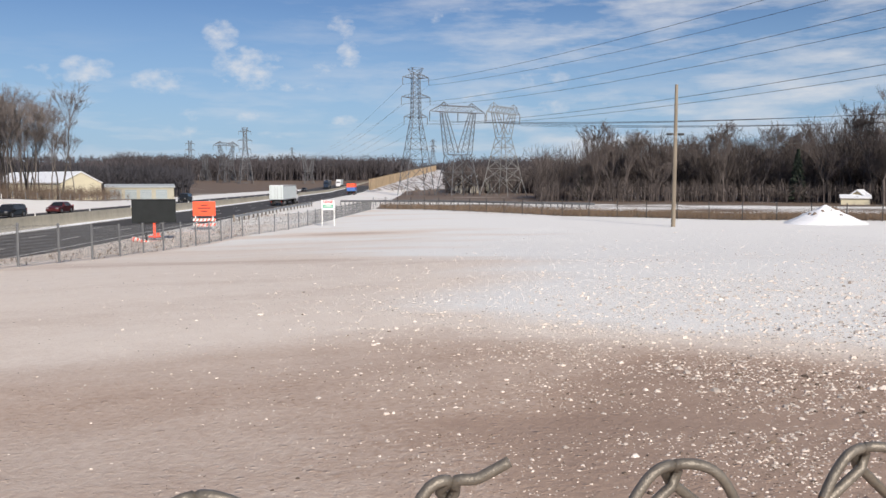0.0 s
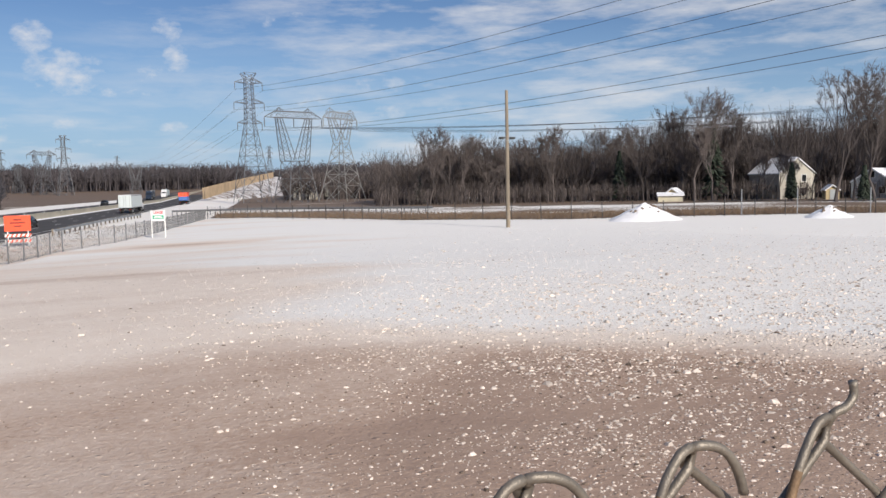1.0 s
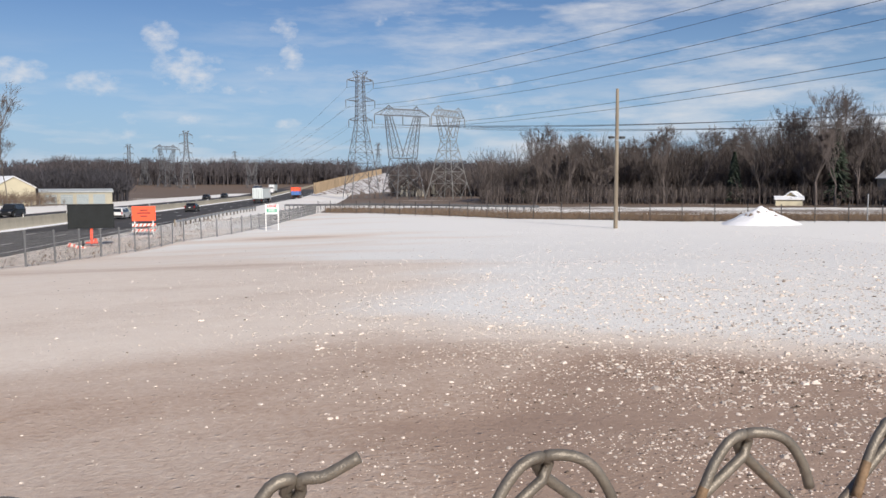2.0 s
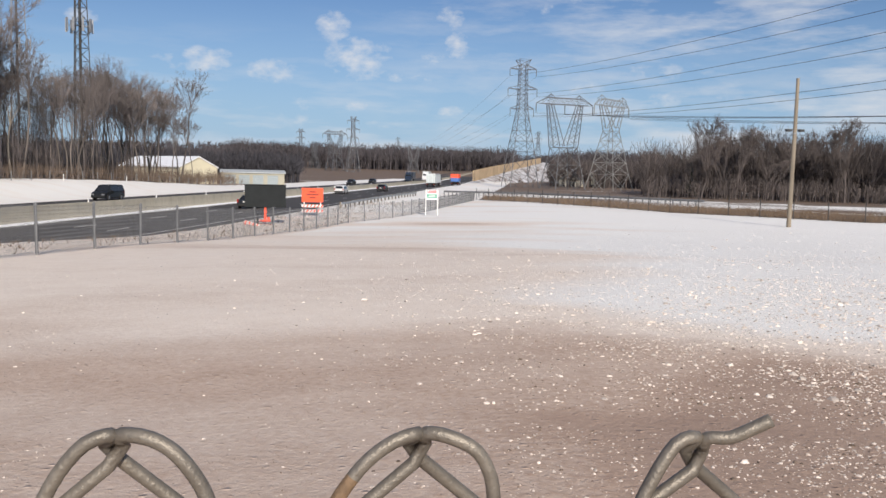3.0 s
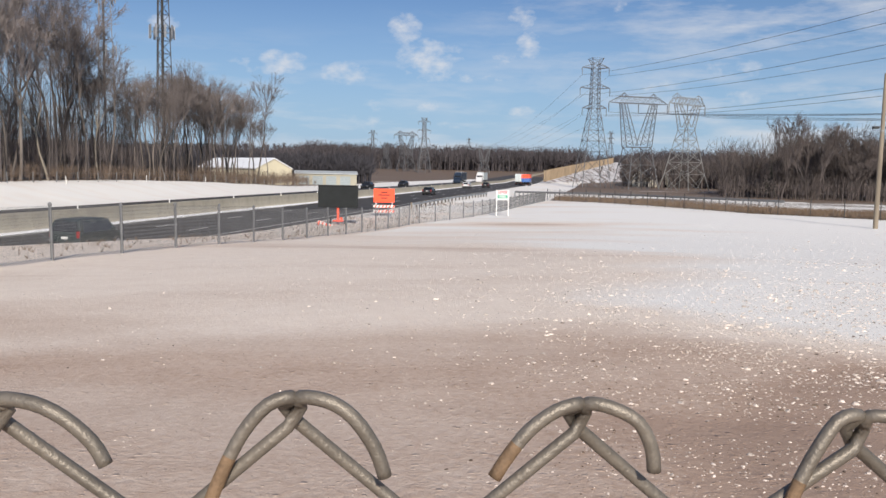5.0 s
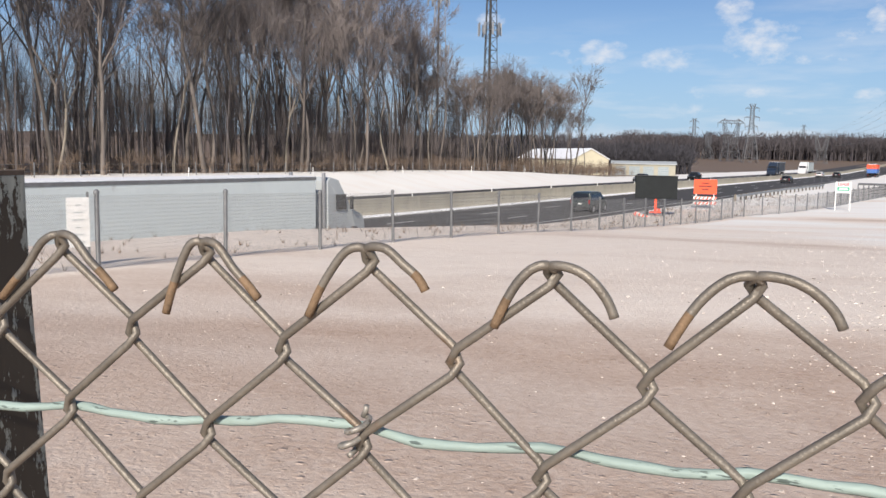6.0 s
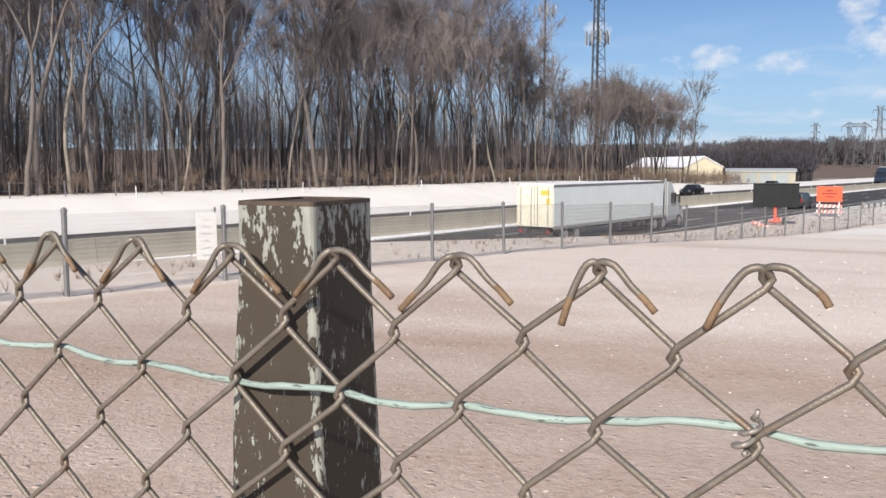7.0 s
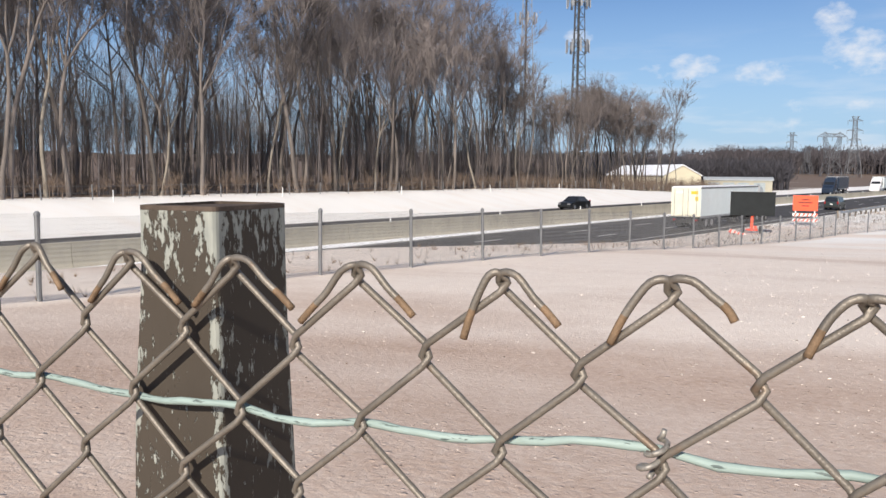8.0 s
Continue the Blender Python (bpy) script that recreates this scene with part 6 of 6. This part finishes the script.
def car(label, paint, length=4.7, width=1.85, height=1.75, kind="suv"):
    """A car that heads along +y."""
    c = thing("car", label, "car")
    L, H, hw = length, height, width / 2
    if kind == "suv":
        belt = 0.58 * H
        body = [(-L / 2, 0.42), (-L / 2 + 0.03, belt), (-L / 2 + 0.22, H - 0.08), (-L / 2 + 0.6, H), (L * 0.08, H), (L * 0.16, H - 0.06), (L * 0.30, belt + 0.04), (L / 2 - 0.25, belt - 0.12), (L / 2, 0.62), (L / 2, 0.34), (L / 2 - 0.3, 0.24), (-L / 2 + 0.3, 0.24)]
        inset = [0.05, 0.0, 0.18, 0.22, 0.22, 0.2, 0.03, 0.06, 0.1, 0.1, 0.1, 0.1]
    else:
        belt = 0.62 * H
        body = [(-L / 2, 0.40), (-L / 2 + 0.05, belt), (-L / 2 + 0.55, belt + 0.04), (-L * 0.22, H - 0.03), (-L * 0.08, H), (L * 0.06, H - 0.03), (L * 0.22, belt + 0.03), (L / 2 - 0.2, belt - 0.14), (L / 2, 0.58), (L / 2, 0.32), (L / 2 - 0.3, 0.22), (-L / 2 + 0.3, 0.22)]
        inset = [0.06, 0.02, 0.03, 0.22, 0.24, 0.22, 0.03, 0.06, 0.1, 0.1, 0.1, 0.1]
    b = Buf().prism(body, -hw, hw, 0, inset)
    b.v = [(-y, x, z) for x, y, z in b.v]
    part("body", b, paint, c, bevel=0.05)
    zt, zb = H - 0.13, belt + 0.05
    back = -L / 2 + 0.35 if kind == "suv" else -L * 0.24
    front = L * 0.14 if kind == "suv" else L * 0.06
    for sx in (-1, 1):
        g = Buf()
        x0, x1 = sx * (hw - 0.02), sx * (hw - (0.19 if kind == "suv" else 0.2))
        n = [(x0, back - 0.05, zb), (x0, front + 0.35, zb), (x1, front - 0.05, zt), (x1, back + 0.12, zt)]
        o = [(x + sx * 0.012, y, z) for x, y, z in n]
        g.add(n + o, [(0, 1, 2, 3), (7, 6, 5, 4), (0, 4, 5, 1), (1, 5, 6, 2), (2, 6, 7, 3), (3, 7, 4, 0)])
        part("side_window", g, DARK_GLASS, c)
        y = -L / 2 + 0.02
        part("tail_lamp", Buf().box(sx * (hw - 0.14) - 0.08, y - 0.03, belt - 0.22, sx * (hw - 0.14) + 0.08, y + 0.08, belt + 0.12), LAMP_RED, c)
        part("headlamp", Buf().box(sx * (hw - 0.3) - 0.16, L / 2 - 0.16, 0.62, sx * (hw - 0.3) + 0.16, L / 2 + 0.01, 0.78), RIM, c)
        part("mirror", Buf().box(sx * (hw + 0.02) - 0.08, front + 0.2, belt + 0.02, sx * (hw + 0.02) + 0.08, front + 0.32, belt + 0.18), paint, c)
        for y in (-L * 0.31, L * 0.31):
            wheel(c, sx * (hw - 0.12), y, 0.35, 0.24)
    if kind == "suv":
        g = Buf().add([(-hw + 0.2, -L / 2 + 0.03, zb + 0.05), (hw - 0.2, -L / 2 + 0.03, zb + 0.05), (hw - 0.3, -L / 2 + 0.19, zt), (-hw + 0.3, -L / 2 + 0.19, zt)], [(0, 1, 2, 3)])
        for p in [(-hw + 0.2, -L / 2 + 0.10, zb + 0.05), (hw - 0.2, -L / 2 + 0.10, zb + 0.05), (hw - 0.3, -L / 2 + 0.26, zt), (-hw + 0.3, -L / 2 + 0.26, zt)]:
            g.v.append(p)
        g.f += [(7, 6, 5, 4), (0, 4, 5, 1), (1, 5, 6, 2), (2, 6, 7, 3), (3, 7, 4, 0)]
        g.m += [0] * 5
        part("rear_window", g, DARK_GLASS, c)
        ws = [(-hw + 0.18, L * 0.30, belt + 0.05), (hw - 0.18, L * 0.30, belt + 0.05), (hw - 0.28, L * 0.165, H - 0.1), (-hw + 0.28, L * 0.165, H - 0.1)]
    else:
        ws = [(-hw + 0.18, L * 0.22, belt + 0.04), (hw - 0.18, L * 0.22, belt + 0.04), (hw - 0.3, L * 0.07, H - 0.06), (-hw + 0.3, L * 0.07, H - 0.06)]
        r = [(-hw + 0.2, -L / 2 + 0.6, belt + 0.06), (hw - 0.2, -L / 2 + 0.6, belt + 0.06), (hw - 0.3, -L * 0.235, H - 0.06), (-hw + 0.3, -L * 0.235, H - 0.06)]
        o = [(x, y - 0.02, z + 0.015) for x, y, z in r]
        part("rear_window", Buf().add(r + o, [(0, 1, 2, 3), (7, 6, 5, 4), (0, 4, 5, 1), (1, 5, 6, 2), (2, 6, 7, 3), (3, 7, 4, 0)]), DARK_GLASS, c)
    o = [(x, y + 0.025, z + 0.015) for x, y, z in ws]
    part("windscreen", Buf().add(ws + o, [(0, 1, 2, 3), (7, 6, 5, 4), (0, 4, 5, 1), (1, 5, 6, 2), (2, 6, 7, 3), (3, 7, 4, 0)]), DARK_GLASS, c)
    part("number_plate", Buf().box(-0.17, -L / 2 - 0.02, 0.72, 0.17, -L / 2 + 0.06, 0.86), WHITE, c, "plain white plate")
    part("bumper", Buf().box(-hw + 0.06, -L / 2 - 0.06, 0.34, hw - 0.06, -L / 2 + 0.1, 0.58), CHASSIS, c, bevel=0.03)
    return c


def lorry(label, cab_paint, side, rear, long=15.9, box_h=2.62, top=3.78):
    """A tractor and box trailer that heads along +y; its origin is under the trailer's tail."""
    t = thing("lorry", label, "lorry")
    hw = 1.29
    z0, z1 = top - box_h, top
    part("trailer_box", Buf().box(-hw, 0.06, z0, hw, long, z1), side, t, bevel=0.03)
    for x in (-0.64, 0.64):
        d = part("rear_door", Buf().box(x - 0.62, -0.02, z0 + 0.05, x + 0.62, 0.055, z1 - 0.06), rear, t, bevel=0.01)
        part("lock_rod", Buf().tube([(x * 0.35, -0.05, z0 + 0.1), (x * 0.35, -0.05, z1 - 0.12)], 0.025, 6), STEEL, d)
        part("lock_rod", Buf().tube([(x * 1.5, -0.05, z0 + 0.1), (x * 1.5, -0.05, z1 - 0.12)], 0.025, 6), STEEL, d)
    if rear is TRAILER_REAR:
        for x, z, w, h in ((0.75, z1 - 0.45, 0.3, 0.13), (0.95, z1 - 0.95, 0.13, 0.18), (-0.55, z1 - 0.42, 0.28, 0.1)):
            part("sticker", Buf().box(x - w, -0.028, z - h, x + w, -0.021, z + h), YELLOW if x > 0 else WHITE, t, "yellow sticker" if x > 0 else "")
    for sx in (-1, 1):
        part("top_rail", Buf().box(sx * hw - 0.017, 0.04, z1 - 0.13, sx * hw + 0.017, long + 0.01, z1 + 0.012), DULL_STEEL, t)
        part("bottom_rail", Buf().box(sx * hw - 0.02, 0.04, z0 - 0.08, sx * hw + 0.02, long, z0 + 0.1), STEEL, t)
    seam = Buf().box(-0.0045, -0.012, z0 + 0.11, 0.0045, 0.012, z1 - 0.14).mesh("seam", side)
    for i in range(1, 13):
        for sx in (-1, 1):
            ob = part("seam", seam, None, t)
            ob.matrix_basis = pose(sx * (hw - 0.002), 0.06 + i * (long - 0.06) / 13, 0)
    part("roof_snow", Buf().box(-hw + 0.05, 0.2, z1 + 0.004, hw - 0.05, long - 0.2, z1 + 0.06), SNOW, t, "thin snow on the roof", bevel=0.02)
    part("chassis", Buf().box(-0.55, 0.3, z0 - 0.35, 0.55, long, z0 - 0.02).box(-1.15, -0.02, 0.5, 1.15, 0.06, 0.68).box(-0.9, 0.0, 0.6, -0.8, 0.06, z0).box(0.8, 0.0, 0.6, 0.9, 0.06, z0), CHASSIS, t)
    part("landing_leg", Buf().box(-0.9, long - 3.2, 0.25, -0.78, long - 3.05, z0), CHASSIS, t)
    part("landing_leg", Buf().box(0.78, long - 3.2, 0.25, 0.9, long - 3.05, z0), CHASSIS, t)
    for sx in (-1, 1):
        for y in (1.5, 2.8, long - 1.1, long + 0.25):
            wheel(t, sx * 0.95, y, 0.51, 0.55)
        wheel(t, sx * 1.02, long + 3.05, 0.51, 0.32)
        part("tail_lamp", Buf().box(sx * 0.95 - 0.12, -0.04, 0.72, sx * 0.95 + 0.12, 0.03, 0.84), LAMP_RED, t)
        part("mirror", Buf().box(sx * 1.35 - 0.06, long + 2.5, 1.9, sx * 1.35 + 0.06, long + 2.65, 2.55), DARK_STEEL, t)
        part("side_window", Buf().box(sx * 1.2 - 0.03, long + 1.6, 1.9, sx * 1.2 + 0.03, long + 2.3, 2.65), DARK_GLASS, t)
        part("fuel_tank", Buf().lathe([(0.3, -0.7), (0.33, -0.66), (0.33, 0.66), (0.3, 0.7)], 14, 0, (sx * 0.95, long + 1.6, 0.75), pose(0, 0, 0, 90)), RIM, t)
    y = long
    cab = [(y + 1.0, 0.55), (y + 1.0, 3.3), (y + 1.25, 3.5), (y + 1.9, 3.35), (y + 2.3, 2.75), (y + 2.75, 1.95), (y + 3.7, 1.6), (y + 3.95, 1.25), (y + 3.95, 0.45), (y + 3.4, 0.40)]
    b = Buf().prism(cab, -1.2, 1.2, 0, [0, 0.05, 0.12, 0.12, 0.1, 0.02, 0.12, 0.12, 0.1, 0.1])
    b.v = [(-q, p, z) for p, q, z in b.v]
    part("cab", b, cab_paint, t, bevel=0.06)
    ws = [(-1.0, y + 2.64, 2.12), (1.0, y + 2.64, 2.12), (0.92, y + 2.32, 2.70), (-0.92, y + 2.32, 2.70)]
    o = [(p, q + 0.05, z + 0.02) for p, q, z in ws]
    part("windscreen", Buf().add(ws + o, [(0, 1, 2, 3), (7, 6, 5, 4), (0, 4, 5, 1), (1, 5, 6, 2), (2, 6, 7, 3), (3, 7, 4, 0)]), DARK_GLASS, t)
    part("frame_rail", Buf().box(-0.5, long - 1.8, 0.75, 0.5, y + 3.6, 1.05), CHASSIS, t)
    for sx in (-1, 1):
        part("exhaust_stack", Buf().tube([(sx * 1.05, y + 0.82, 1.0), (sx * 1.05, y + 0.82, 3.7)], 0.09, 8), RIM, t)
    return t


VAN = car("dark green minivan driving along the motorway", CAR_GREEN, 4.1, 1.85, 1.75)
SUV_A = car("black off-roader driving on the far carriageway", CAR_BLACK, 4.6, 1.85, 1.78)
SUV_B = car("black estate car on the far carriageway", CAR_BLACK, 4.5, 1.8, 1.55)
CAR_R = car("maroon car on the far carriageway", CAR_MAROON, 4.6, 1.85, 1.5, "sedan")
CAR_D = car("dark car overtaking past the work signs", CAR_BLACK, 4.6, 1.85, 1.55, "sedan")
CAR_E = car("white hatchback driving away on the motorway", CAR_WHITE, 4.5, 1.85, 1.6)
CAR_F = car("black saloon driving away on the motorway", CAR_BLACK, 4.7, 1.85, 1.5, "sedan")
CAR_I = car("dark car approaching on the far carriageway", CAR_BLACK, 4.7, 1.85, 1.55, "sedan")
CAR_P = car("dark saloon approaching far down the road", CAR_BLACK, 4.7, 1.85, 1.55, "sedan")
TRUCK = lorry("grey-cabbed articulated lorry with a pale trailer, driving away", GREY_SIDING, TRAILER, TRAILER_REAR, 14.6, 2.5, 3.52)
TRUCK_C = lorry("lorry with a grey box trailer, driving away", CAR_WHITE, TRAILER, TRAILER)
TRUCK_J = lorry("dark blue lorry approaching in the distance", CAR_BLUE, CAR_BLUE, CAR_BLUE, 9.0, 2.5)
TRUCK_K = lorry("white lorry approaching behind the blue one", CAR_WHITE, TRAILER, TRAILER, 10.0, 2.7)
WORK = lorry("parked works truck with an orange and blue load", CAR_BLUE, BLUE, BLUE, 7.5, 2.4)
part("load_cover", Buf().box(-1.32, -0.06, 2.6, 1.32, 7.55, 3.84), ORANGE, WORK, "orange load cover")
WORK.matrix_basis = pose(*sq(262, 22.4, near_z(262)), 0, 0, ROAD_TURN)


def drive(t, q, s0, speed, away=True, z_of=near_z):
    """A straight, even drive: s0 is the place along the road at the clip's start."""
    rows = []
    for k in range(0, 9):
        s = s0 + speed * k
        p = sq(s, q, z_of(s) + 0.004)
        rows.append((float(k), pose(p.x, p.y, p.z, 0, 0, ROAD_TURN + (0 if away else 180))))
    walk(t, rows)


def motions():
    drive(TRUCK, 26.9, -141.0, 25.8)
    drive(VAN, 26.9, 46.8 - 25.6 * 5.3, 25.6)
    drive(TRUCK_C, 26.9, 160 - 8, 27.0)
    drive(CAR_D, 30.4, 92.0, 27.0)
    drive(CAR_E, 34.0, 50.6, 32.9)
    drive(CAR_F, 30.6, -0.6, 29.8)
    drive(SUV_A, 48.2, 167.3, -25.8, False, far_z)
    drive(SUV_B, 48.0, 96.0, -26.0, False, far_z)
    drive(CAR_R, 48.0, 109.0, -26.0, False, far_z)
    drive(CAR_I, 47.5, 303.0, -27.5, False, far_z)
    drive(CAR_P, 47.5, 333.0, -27.0, False, far_z)
    drive(TRUCK_J, 44.0, 392.0, -24.5, False, far_z)
    drive(TRUCK_K, 41.0, 420.0, -24.0, False, far_z)


motions()
